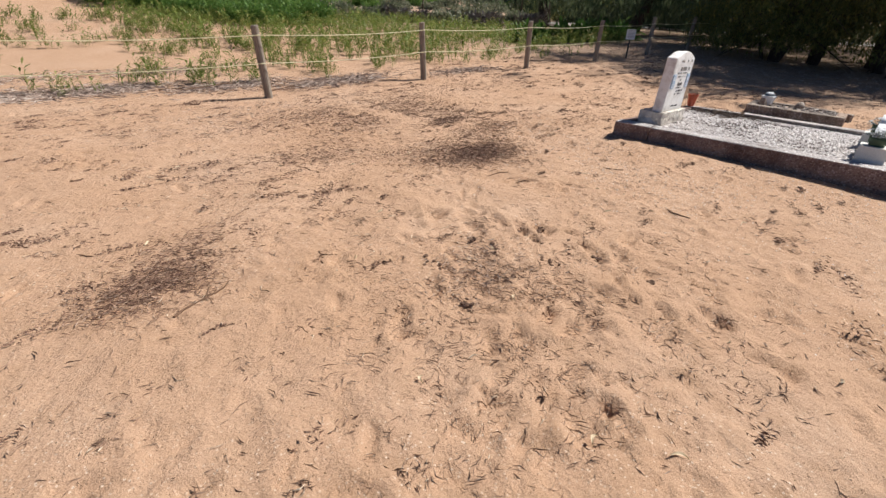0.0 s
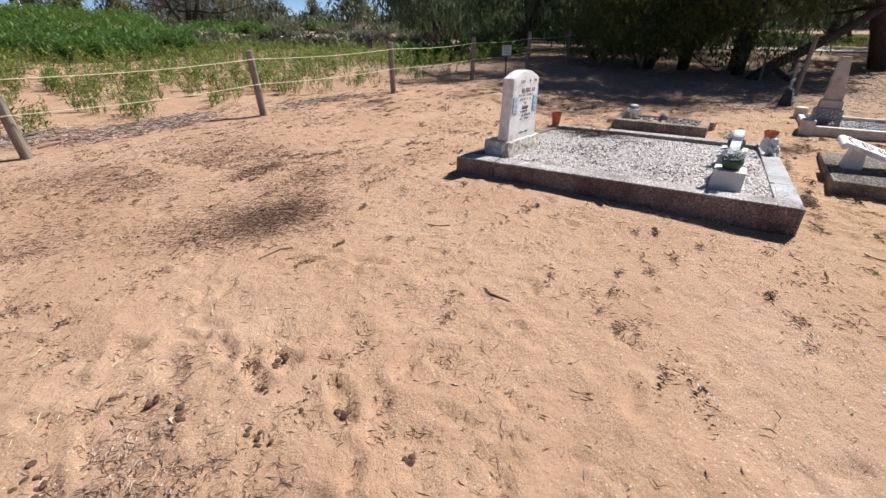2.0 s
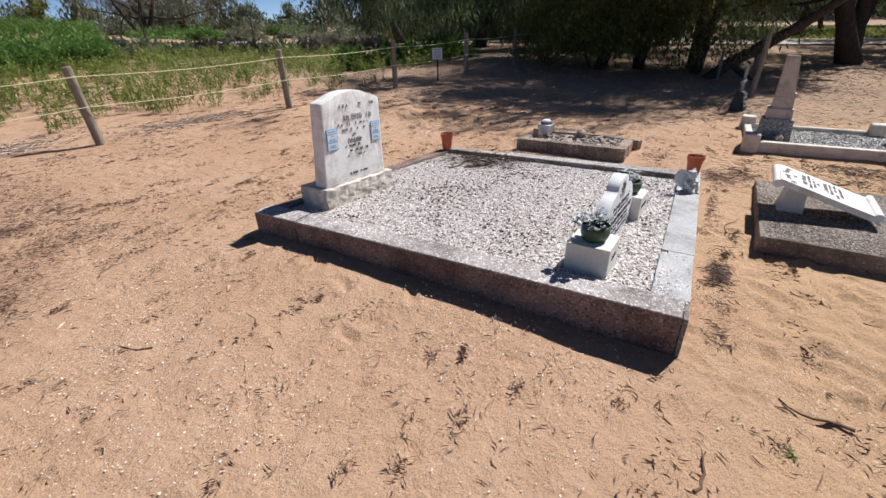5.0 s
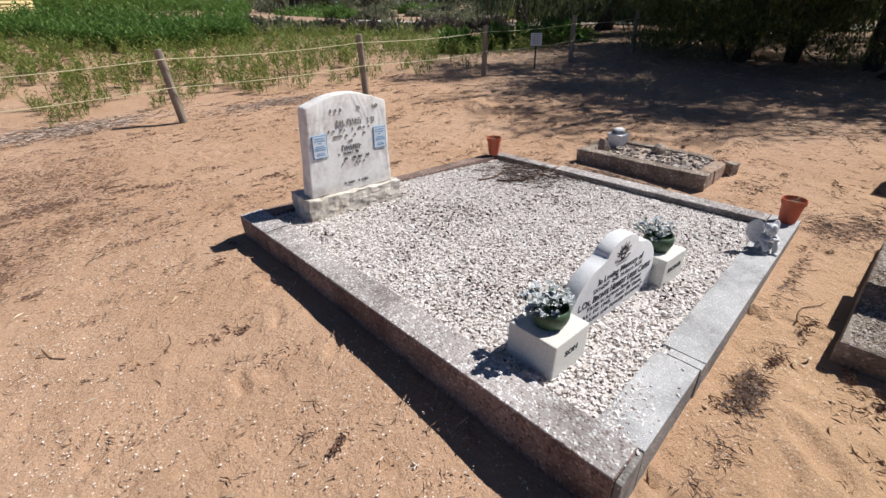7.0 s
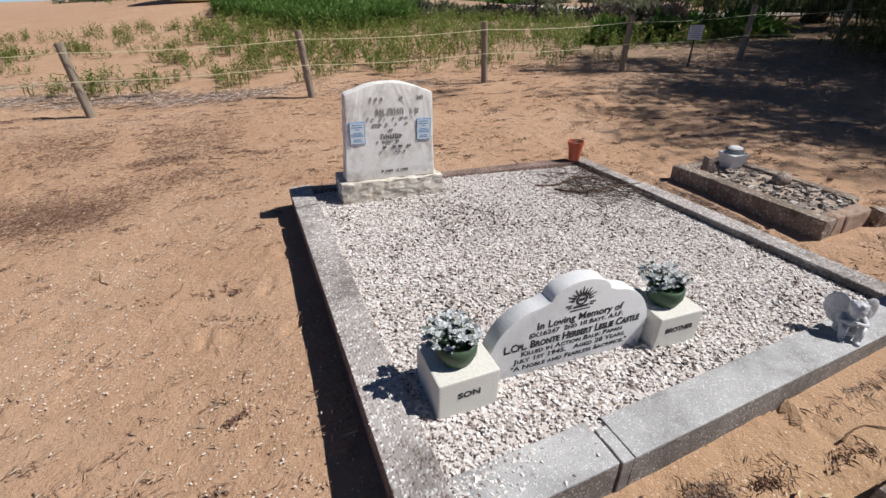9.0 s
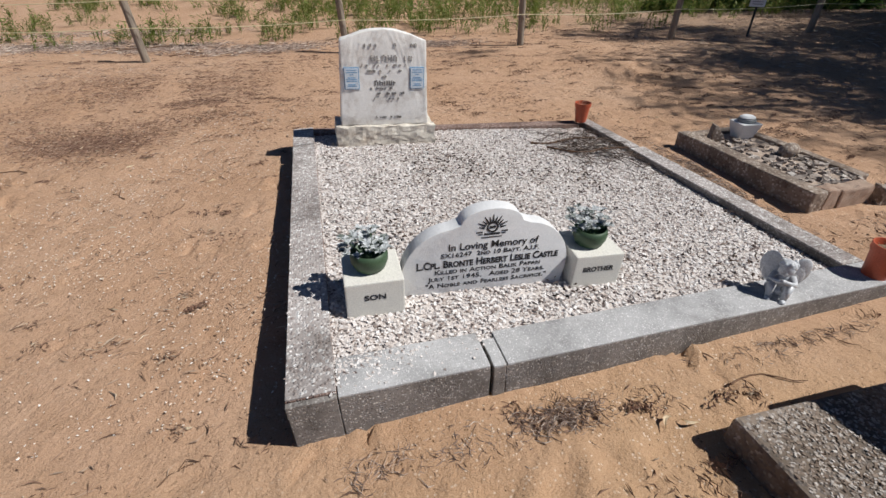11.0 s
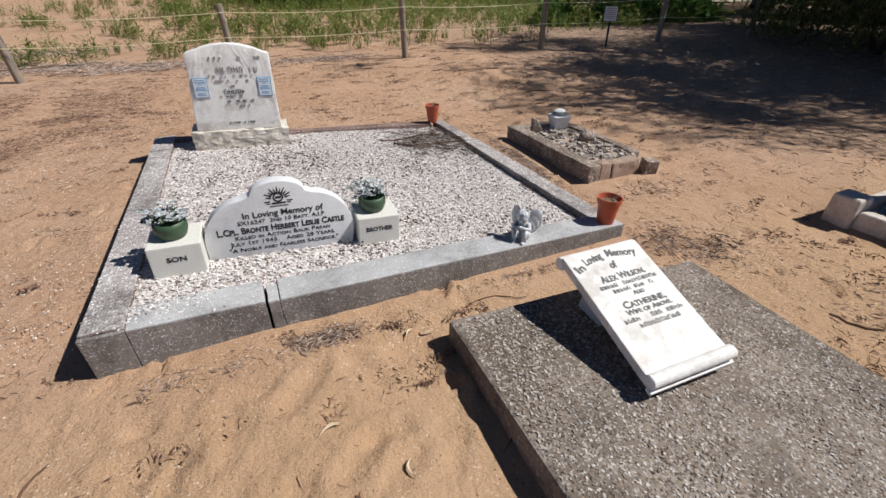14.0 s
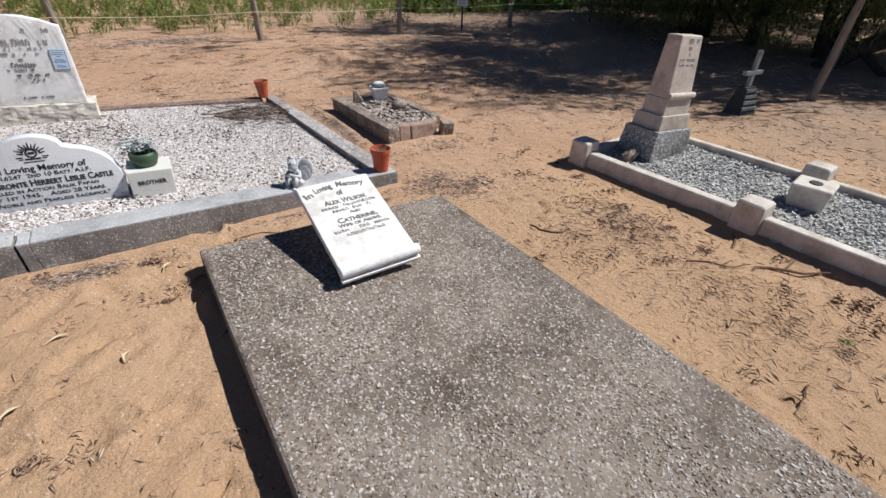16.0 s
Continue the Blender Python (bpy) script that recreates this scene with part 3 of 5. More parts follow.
# ---- headstone ----
HS_Y = 1.575
head = thing("headstone", (5.44, HS_Y, 0.11), "weathered white marble headstone with shallow arched top on rock-faced base", "headstone", rz=-1.0, ry=3.4)
base = Geo().box(-0.325, -0.04, -0.06, 0.325, 0.20, 0.115)
part("base", base, M_ROUGH, head, "rock-faced stone base with brown hollows", rough=0.011, cuts=26)
outline = [(-0.288, 0.115), (0.283, 0.115), (0.262, 0.625)]
for i in range(1, 12):
    a = i / 12
    outline.append((0.262 - 0.524 * a, 0.625 + 0.062 * math.sin(math.pi * a)))
outline.append((-0.262, 0.625))
part("tablet", Geo().slab(outline, -0.005, 0.095), M_MARBLE, head, "flat marble face with nearly vanished lettering", bevel=0.010, rough=0.0040, cuts=6, smooth="edges")
face = pose(0, -0.0085, 0, 90, 0, 0)


def bars(parent, rows, material, seed, deep=0.0012, y=-0.0085):
    """Unreadable lines as broken strokes: rows of (x0, x1, z, height, gap)."""
    rng = random.Random(seed)
    for x0, x1, z, h, gap in rows:
        g = Geo()
        x = x0
        while x < x1:
            # one letter: two uprights, sometimes joined by a bar
            w = rng.uniform(0.45, 0.8) * h
            if rng.random() > gap:
                t = h * 0.20
                g.box(x, y - deep, z, x + t, y + 0.004, z + h * rng.uniform(0.8, 1.0))
                if rng.random() < 0.75:
                    g.box(x + w - t, y - deep, z, x + w, y + 0.004, z + h * rng.uniform(0.7, 1.0))
                zb = z + h * rng.choice((0.0, 0.42, 0.8))
                g.box(x + t, y - deep, zb, x + w - t, y + 0.004, zb + h * 0.2)
            x += w + h * 0.22
        if g.v:
            part("inscription_line", g, material, parent, kind="stuff")


bars(head, [(-0.17, -0.02, 0.590, 0.020, 0.72), (0.02, 0.19, 0.592, 0.020, 0.75)], M_FADED, 3)
bars(head, [(-0.165, 0.17, 0.510, 0.036, 0.42)], M_FADED, 4)
bars(head, [(-0.14, 0.15, 0.480, 0.015, 0.6), (-0.11, 0.11, 0.447, 0.014, 0.6), (-0.012, 0.012, 0.412, 0.014, 0.0)], M_FADED, 5)
bars(head, [(-0.065, 0.095, 0.366, 0.032, 0.12)], M_LETTER, 6)
bars(head, [(-0.115, 0.06, 0.343, 0.014, 0.25), (-0.05, 0.125, 0.310, 0.016, 0.45), (-0.07, 0.11, 0.279, 0.013, 0.4), (-0.065, 0.10, 0.160, 0.014, 0.4)], M_LETTER, 7)
for sx in (-0.205, 0.205):
    note = part("notice", Geo().box(sx - 0.046, -0.0098, 0.345, sx + 0.046, -0.002, 0.475), M_BLUE, head, "pale blue paper notice with blue border")
    part("paper", Geo().box(sx - 0.041, -0.0118, 0.350, sx + 0.041, -0.0095, 0.470), M_NOTICE, note)
    lines = Geo()
    for k, (wd, zz) in enumerate(((0.030, 0.457), (0.034, 0.443), (0.012, 0.430), (0.024, 0.412), (0.034, 0.402), (0.034, 0.392), (0.022, 0.372), (0.028, 0.362))):
        lines.box(sx - wd, -0.0126, zz, sx + wd, -0.0105, zz + 0.005)
    part("printed_lines", lines, M_BLUE, note)

# ---- low memorial plaque with its flower blocks ----
PL_Y = -0.118
memorial = thing("memorial_plaque", (5.553, PL_Y + 0.006, 0.106), "white scalloped memorial plaque with black inscription and badge", "plaque", rz=-2.2, ry=2.4)
pts = [(-0.335, 0.0), (0.315, 0.0), (0.325, 0.09)]
for i in range(1, 18):
    a = math.pi / 2 * i / 18
    pts.append((0.135 + 0.19 * math.cos(a), 0.10 + 0.205 * math.sin(a)))
pts += [(0.135, 0.312), (0.118, 0.318)]
for i in range(0, 25):
    a = math.radians(10) + math.radians(160) * i / 24
    pts.append((0.118 * math.cos(a), 0.312 + 0.066 * math.sin(a)))
pts += [(-0.118, 0.318), (-0.135, 0.312)]
for i in range(17, 0, -1):
    a = math.pi / 2 * i / 18
    pts.append((-0.135 - 0.20 * math.cos(a), 0.10 + 0.205 * math.sin(a)))
pts.append((-0.335, 0.09))
part("tablet", Geo().slab(pts, 0.0, 0.062), M_WHITE, memorial, "scalloped white stone slab", bevel=0.004, smooth="edges")


def on_face(x, z):
    return pose(x, -0.0006, z, 90, 0, 0)


for body, size, x, z, wd, bold in (
    ("In Loving Memory of", 0.043, 0.012, 0.212, 0.35, 0.012),
    ("SX16247  2nd 10 Batt. A.I.F.", 0.028, 0.005, 0.182, 0.385, 0.008),
    ("L.Cpl. Bronte Herbert Leslie Castle", 0.046, 0.0, 0.138, 0.56, 0.026),
    ("Killed in Action Balik Papan", 0.030, 0.0, 0.108, 0.42, 0.008),
    ("July 1st 1945.   Aged 28 Years.", 0.030, 0.0, 0.077, 0.47, 0.008),
    ('"A Noble and Fearless Sacrifice."', 0.029, 0.0, 0.044, 0.49, 0.008),
):
    writing(body, size, M_INK, memorial, on_face(x, z), "inscription_line", wd, bold=bold, caps=not body.startswith("In L"))
badge = Geo()
for i in range(11):
    a = math.radians(12 + 156 * i / 10)
    r0, r1, w = 0.030, 0.062 if i % 2 else 0.053, 0.0042
    c, s = math.cos(a), math.sin(a)
    badge.hexa([(c * r0 - s * w, 0.002, 0.292 + s * r0 + c * w), (c * r0 + s * w, 0.002, 0.292 + s * r0 - c * w), (c * r1 + s * w * 0.3, 0.002, 0.292 + s * r1 - c * w * 0.3), (c * r1 - s * w * 0.3, 0.002, 0.292 + s * r1 + c * w * 0.3)],
               [(c * r0 - s * w, -0.001, 0.292 + s * r0 + c * w), (c * r0 + s * w, -0.001, 0.292 + s * r0 - c * w), (c * r1 + s * w * 0.3, -0.001, 0.292 + s * r1 - c * w * 0.3), (c * r1 - s * w * 0.3, -0.001, 0.292 + s * r1 + c * w * 0.3)])
for i in range(16):
    a0, a1 = math.radians(i * 22.5), math.radians(i * 22.5 + 22.5)
    ring = [(math.cos(a) * r, 0.300 + math.sin(a) * r) for a, r in ((a0, 0.016), (a0, 0.023), (a1, 0.023), (a1, 0.016))]
    badge.hexa([(x, 0.002, z) for x, z in ring], [(x, -0.001, z) for x, z in ring])
badge.box(-0.012, -0.001, 0.295, 0.012, 0.002, 0.306).box(-0.030, -0.001, 0.268, 0.030, 0.002, 0.276).box(-0.060, -0.001, 0.279, -0.036, 0.002, 0.284).box(0.036, -0.001, 0.279, 0.060, 0.002, 0.284).box(-0.040, -0.001, 0.256, 0.040, 0.002, 0.260).box(-0.052, -0.001, 0.270, -0.036, 0.002, 0.274).box(0.036, -0.001, 0.270, 0.052, 0.002, 0.274)
part("badge", badge, M_INK, memorial, "black sunburst badge")
memorial.scale = (0.955, 1.0, 0.93)


def flower_block(x, y, z, word, wd, rz, ry):
    b = thing("flower_block", (x, y, z), f"cream-white square stone block lettered {word.lower()} on the gravel", "flower block", "blocks beside the plaque", rz=rz, ry=ry)
    part("block", Geo().box(-0.098, 0, -0.03, 0.098, 0.19, 0.128), M_CREAM, b, bevel=0.005)
    writing(word, 0.030, M_INK, b, pose(0, -0.0006, 0.058, 90, 0, 0), "lettering", wd)
    return b


flower_block(5.133, -0.178, 0.156, "SON", 0.072, -1.0, 2.5)
flower_block(5.970, -0.180, 0.103, "BROTHER", 0.125, -3.0, 3.0)


def flower_bowl(x, y, z, seed):
    b = thing("flower_bowl", (x, y, z), "round green plastic bowl of faded blue-grey artificial flowers", "flower pot", "bowls on the blocks")
    prof = [(0.040, 0.0), (0.052, 0.008), (0.063, 0.035), (0.064, 0.055), (0.060, 0.074), (0.055, 0.074), (0.056, 0.055)]
    part("bowl", Geo().lathe(prof, 28), M_GREEN, b, smooth=True)
    rng = random.Random(seed)
    stems, petals = Geo(), Geo()
    for _ in range(40):
        a, r, h = rng.uniform(0, 6.28), 0.084 * math.sqrt(rng.random()), rng.uniform(0.085, 0.150)
        tip = Vector((math.cos(a) * r - 0.012, math.sin(a) * r + 0.016, max(0.080, h - r * 0.35)))
        stems.tube([(math.cos(a) * r * 0.3, math.sin(a) * r * 0.3, 0.05), tip], [0.0018, 0.0012], 4)
        for k in range(8):
            t = k * 0.785 + rng.uniform(-0.2, 0.2)
            d = Vector((math.cos(t), math.sin(t), rng.uniform(-0.1, 0.6))).normalized()
            s = d.cross(Vector((0, 0, 1))).normalized() * rng.uniform(0.005, 0.009)
            ln = rng.uniform(0.013, 0.024)
            up = Vector((0, 0, 0.003))
            petals.add([tip, tip + d * ln * 0.6 + s + up, tip + d * ln, tip + d * ln * 0.6 - s + up], [(0, 1, 2), (0, 2, 3)])
    part("foliage", stems, M_GREEN, b)
    part("bouquet", petals, M_FLOWER, b, "faded blue-grey petals and leaves", kind="stuff")


flower_bowl(5.137, -0.085, 0.282, 3)
flower_bowl(5.974, -0.088, 0.229, 4)


def plastic_pot(x, y, z, lean):
    p = thing("plant_pot", (x, y, z), "terracotta-red plastic pot with dry soil on the grave kerb", "plant pot", "red pots on the kerb", rx=lean[0], ry=lean[1])
    prof = [(0.040, 0.0), (0.043, 0.004), (0.057, 0.120), (0.063, 0.122), (0.064, 0.150), (0.060, 0.150), (0.054, 0.128), (0.052, 0.122)]
    part("pot", Geo().lathe(prof, 28), M_POT, p, smooth=False)
    part("soil", Geo().lathe([(0.03, 0.10), (0.051, 0.118), (0.050, 0.126), (0.02, 0.132)], 18), M_SOIL, p, rough=0.004)
    g, rng = Geo(), random.Random(x)
    for _ in range(16):
        a = rng.uniform(0, 6.28)
        g.tube([(rng.uniform(-0.03, 0.03), rng.uniform(-0.03, 0.03), 0.125), (math.cos(a) * 0.05, math.sin(a) * 0.05, 0.15 + rng.uniform(0, 0.02))], [0.0016, 0.0008], 4)
    part("dry_stalks", g, M_TWIG, p)


plastic_pot(7.055, 1.81, grave_top(7.055, 1.81) - 0.006, (0, 0))
plastic_pot(7.170, -0.375, grave_top(7.170, -0.375) - 0.002, (0, 2))


def ball(g, c, r, sx=1.0, sy=1.0, sz=1.0, n=12):
    prof = [(max(0.0005, r * math.sin(math.pi * i / n)), -r * math.cos(math.pi * i / n)) for i in range(n + 1)]
    tmp = Geo().lathe(prof, 16)
    g.add([(c[0] + x * sx, c[1] + y * sy, c[2] + z * sz) for x, y, z in tmp.v], tmp.f)


def figurine():
    """A small crouching winged garden ornament in one mesh."""
    g = Geo()
    ball(g, (0, 0.012, 0.022), 0.046, 1.0, 0.85, 0.6)
    ball(g, (0, 0.012, 0.066), 0.036, 0.95, 0.8, 1.3)
    ball(g, (0.0, -0.008, 0.128), 0.029, 1, 1, 1.08)
    ball(g, (0.0, 0.0, 0.143), 0.031, 1.04, 1.02, 0.75)
    ball(g, (0.0, -0.036, 0.122), 0.006, 1, 1, 0.9, 6)
    for s in (-1, 1):
        # arms folded on the knees, shins, feet
        g.tube([(s * 0.030, 0.006, 0.095), (s * 0.044, -0.020, 0.074), (s * 0.022, -0.044, 0.086), (-s * 0.010, -0.046, 0.092)], [0.012, 0.012, 0.010, 0.008], 8)
        g.tube([(s * 0.022, -0.004, 0.026), (s * 0.030, -0.040, 0.066), (s * 0.026, -0.052, 0.010)], [0.018, 0.017, 0.012], 8)
        ball(g, (s * 0.026, -0.062, 0.009), 0.012, 1, 1.6, 0.75, 8)
        ball(g, (s * 0.012, -0.010, 0.152), 0.013, 1, 1, 0.9, 6)
        # a broad rounded wing, its feather rows overlapping
        wing = Geo()
        ball(wing, (s * 0.046, 0.0, 0.102), 0.056, 0.78, 0.17, 1.14)
        ball(wing, (s * 0.038, -0.005, 0.078), 0.046, 0.74, 0.18, 1.12)
        ball(wing, (s * 0.028, -0.009, 0.062), 0.036, 0.70, 0.20, 1.05)
        swept = pose(s * 0.008, 0.030, 0, 0, 0, s * 28)
        g.add([swept @ Vector(p) for p in wing.v], wing.f)
    for k in range(9):
        a = k * 0.7
        ball(g, (0.024 * math.cos(a), 0.002 + 0.022 * math.sin(a), 0.150 + 0.006 * math.sin(k * 2.1)), 0.010, 1, 1, 1, 6)
    return g


single("figurine", figurine(), M_SILVER, (6.635, -0.385, grave_top(6.635, -0.385) + 0.0), "small silver-grey seated winged figurine on the kerb", "figurine", rz=-50, smooth=True).scale = (0.92, 0.92, 0.92)



def chip_spot(rng):
    """Pale quartz chips trodden into the sand round the grave."""
    x, y = rng.uniform(2.3, 6.2), rng.uniform(-1.5, 3.0)
    if 4.82 < x < 7.3 and -0.53 < y < 1.91 or (x > 6.02 and y < -0.75):
        return None
    if y < -0.35 and x > 3.8 and rng.rand() < 0.96:
        return None
    if rng.rand() > 0.12 + 0.88 * ease(-0.15, 0.5, value_noise(np.array(x * 1.1), np.array(y * 1.1), 91)) * math.exp(-((x - 4.1) / 1.1) ** 2):
        return None
    return (x, y, on(x, y) + rng.uniform(0.002, 0.008))


chips = cloud_of_rocks("quartz_chips", 21000, chip_spot, (0.0035, 0.009), stones_material("pale_chips", [(0.0, (0.55, 0.44, 0.34)), (0.5, (0.72, 0.63, 0.54)), (1.0, (0.84, 0.80, 0.75))], 0.7), None, seed=33)
tagged(chips, "pale quartz chips trodden into the sand", "gravel", kind="stuff")

# ---- low aggregate slab with its sloping scroll tablet ----
slab_grave = thing("grave_slab", (6.06, -0.79, -0.012), "low exposed-aggregate concrete grave slab with brown-grey pebbles", "grave slab")
S_TOP = [(0.0, -2.25, 0.075), (1.26, -2.25, 0.015), (1.265, -0.02, 0.015), (0.0, 0.0, 0.073)]
S_BOT = [(-0.012, -2.25, -0.16), (1.27, -2.25, -0.16), (1.275, -0.01, -0.16), (-0.012, 0.012, -0.16)]
part("slab", Geo().hexa(S_BOT, S_TOP), M_SLAB, slab_grave, bevel=0.012, rough=0.003, cuts=7)


def slab_top(x, y):
    return 0.062 - 0.0475 * (x - 6.06)


def pebble_spot(rng):
    x, y = rng.uniform(6.075, 7.305), rng.uniform(-2.98, -0.81)
    return (x, y, float(slab_top(x, y)) + rng.uniform(-0.0012, 0.0016))


pebbles = cloud_of_rocks("pebbles", 36000, pebble_spot, (0.005, 0.014), stones_material("slab_pebbles", [(0.0, (0.14, 0.10, 0.076)), (0.35, (0.27, 0.212, 0.168)), (0.7, (0.41, 0.365, 0.325)), (1.0, (0.57, 0.53, 0.495))], 0.9), slab_grave, seed=7, flat=0.36)
pebbles.matrix_parent_inverse = Matrix.Translation((-6.06, 0.79, 0.012))

scroll = thing("scroll_tablet", (6.667, -1.115, slab_top(6.667, -1.1)), "sloping white marble scroll tablet with worn lettering on slab", "memorial tablet", rz=-1.5)
TILT_DEG = 17.3


def tilted(g):
    m = pose(0, -0.255, 0.071, TILT_DEG, 0, 0)
    g.v = [tuple(m @ Vector(p)) for p in g.v]
    return g


plate = Geo().box(-0.172, 0.0, -0.030, 0.172, 0.535, 0.006)
part("plate", tilted(plate), M_MARBLE, scroll, "white marble plate", bevel=0.004, rough=0.0012, cuts=3)


def roll_bar(y, z, r, x=0.178):
    g = Geo()
    g.tube([(-x, y, z), (-x + 0.004, y, z), (x - 0.004, y, z), (x, y, z)], [r * 0.85, r, r, r * 0.85], 18)
    return g


part("bottom_roll", tilted(roll_bar(0.012, 0.004, 0.024)), M_MARBLE, scroll, smooth=False)
part("bottom_lip", tilted(Geo().box(-0.178, -0.018, -0.034, 0.178, 0.006, -0.020)), M_MARBLE, scroll, bevel=0.003)
part("top_roll", tilted(roll_bar(0.531, -0.026, 0.026)), M_MARBLE, scroll)
part("support", Geo().hexa([(-0.09, 0.08, -0.02), (0.09, 0.08, -0.02), (0.09, 0.22, -0.02), (-0.09, 0.22, -0.02)], [(-0.075, 0.09, 0.142), (0.075, 0.09, 0.142), (0.075, 0.19, 0.172), (-0.075, 0.19, 0.172)]), M_CREAM, scroll, "tapered concrete support", bevel=0.004)
PLATE = pose(0, -0.255, 0.071, TILT_DEG, 0, 0)


def on_plate(x, y, turn=0.0):
    return PLATE @ pose(x, y, 0.0068, 0, 0, turn)


for ch_word, x, y, turn, wd in (("In", -0.132, 0.452, 18, 0.040), ("Loving", -0.060, 0.480, 10, 0.088), ("Memory", 0.066, 0.480, -10, 0.130), ("of", 0.0, 0.434, 0, 0.030)):
    writing(ch_word, 0.046, M_LETTER, scroll, on_plate(x, y, turn), "inscription_line", wd, bold=0.035)
for body, size, x, y, wd in (("Alex Wilson.", 0.042, 0.010, 0.382, 0.200), ("Also", 0.026, 0.02, 0.306, 0.05), ("Catherine,", 0.040, 0.015, 0.262, 0.185), ("Wife of Above.", 0.028, 0.015, 0.236, 0.20)):
    writing(body, size, M_LETTER, scroll, on_plate(x, y), "inscription_line", wd, bold=0.03, caps=True)


def plate_bars(rows, seed):
    rng = random.Random(seed)
    for x0, x1, y, h in rows:
        g = Geo()
        x = x0
        while x < x1:
            w = rng.uniform(0.5, 0.95) * h
            if rng.random() > 0.12:
                t = h * 0.22
                g.box(x, y, 0.004, x + t, y + h * rng.uniform(0.8, 1.0), 0.0075)
                g.box(x + w - t, y, 0.004, x + w, y + h * rng.uniform(0.6, 1.0), 0.0075)
                yb = y + h * rng.choice((0.0, 0.4, 0.78))
                g.box(x + t, yb, 0.004, x + w - t, yb + h * 0.22, 0.0075)
            x += w + h * 0.25
        g.v = [tuple(PLATE @ Vector(p)) for p in g.v]
        part("inscription_line", g, M_LETTER, scroll, kind="stuff")


plate_bars([(-0.115, 0.135, 0.355, 0.018), (-0.075, 0.105, 0.330, 0.018), (-0.115, 0.135, 0.208, 0.018), (-0.07, 0.10, 0.180, 0.018)], 8)

# ---- pale-kerbed grave with the leaning pillar ----
GZ = -0.06
pale = thing("kerbed_grave", (8.585, -0.79, GZ), "grave with pale rounded stone kerb and grey gravel", "grave")


def rail(x0, y0, x1, y1, w, h, name="kerb_rail"):
    a, b = Vector((x0, y0, 0)), Vector((x1, y1, 0))
    n = Vector((-(b - a).y, (b - a).x, 0)).normalized() * w / 2
    g = Geo().hexa([a - n - Vector((0, 0, 0.12)), b - n - Vector((0, 0, 0.12)), b + n - Vector((0, 0, 0.12)), a + n - Vector((0, 0, 0.12))], [a - n * 0.86 + Vector((0, 0, h)), b - n * 0.86 + Vector((0, 0, h)), b + n * 0.86 + Vector((0, 0, h)), a + n * 0.86 + Vector((0, 0, h))])
    return part(name, g, M_ROSE, pale, bevel=0.016, seg=3, rough=0.002, cuts=3)


def kerb_post(x, y, s=0.15, h=0.155):
    g = Geo().hexa([(x - s / 2, y - s / 2, -0.12), (x + s / 2, y - s / 2, -0.12), (x + s / 2, y + s / 2, -0.12), (x - s / 2, y + s / 2, -0.12)], [(x - s * 0.47, y - s * 0.47, h), (x + s * 0.47, y - s * 0.47, h), (x + s * 0.47, y + s * 0.47, h), (x - s * 0.47, y + s * 0.47, h)])
    return part("kerb_post", g, M_ROSE, pale, "squat rounded stone post", bevel=0.022, seg=3, rough=0.002)


rail(0.0, -0.07, 0.035, -1.07, 0.085, 0.085)
rail(0.035, -1.21, 0.06, -2.32, 0.085, 0.085)
rail(0.93, -0.05, 0.93, -1.05, 0.07, 0.075)
rail(0.93, -1.19, 0.94, -2.32, 0.07, 0.075)
rail(0.075, 0.0, 0.855, 0.02, 0.08, 0.08)
rail(0.14, -2.40, 0.86, -2.40, 0.08, 0.08)
for px, py in ((0.0, 0.0), (0.93, 0.02), (0.035, -1.14), (0.93, -1.12), (0.065, -2.40), (0.94, -2.40)):
    kerb_post(px, py)
part("gravel_bed", Geo().add([(0.03, -2.38, 0.03), (0.92, -2.38, 0.03), (0.92, 0.0, 0.03), (0.03, 0.0, 0.03)], [(0, 1, 2, 3)]), M_GREYBED, pale)


def grey_spot(rng):
    return (rng.uniform(0.06, 0.90), rng.uniform(-2.36, -0.04), 0.034 + rng.uniform(-0.005, 0.006))


cloud_of_rocks("gravel", 7500, grey_spot, (0.012, 0.026), M_GREYCHIP, pale, seed=9)
vase_block = thing("vase_block", (9.10, -2.02, GZ + 0.035), "rounded pale stone vase block standing on grey gravel", "vase block", rz=8)
part("block", Geo().hexa([(-0.085, -0.085, -0.01), (0.085, -0.085, -0.01), (0.085, 0.085, -0.01), (-0.085, 0.085, -0.01)], [(-0.10, -0.10, 0.135), (0.10, -0.10, 0.135), (0.10, 0.10, 0.135), (-0.10, 0.10, 0.135)]), M_ROSE, vase_block, bevel=0.018, seg=3, rough=0.002)
# solid black disc gives the shade inside the hole; nothing is hollowed out
part("dark_hole_disc", Geo().lathe([(0.030, 0.130), (0.034, 0.1385), (0.028, 0.139)], 18), M_INK, vase_block)

pillar = thing("pillar_headstone", (9.095, -0.995, GZ), "tapered marble pillar headstone on stepped granite base", "headstone", rz=-3, ry=4.2)
part("base", Geo().hexa([(-0.215, -0.15, 0.0), (0.215, -0.15, 0.0), (0.215, 0.15, 0.0), (-0.215, 0.15, 0.0)], [(-0.20, -0.135, 0.225), (0.20, -0.135, 0.225), (0.20, 0.135, 0.225), (-0.20, 0.135, 0.225)]), M_GRANITE, pillar, "grey speckled granite base", bevel=0.008, rough=0.003, cuts=3)
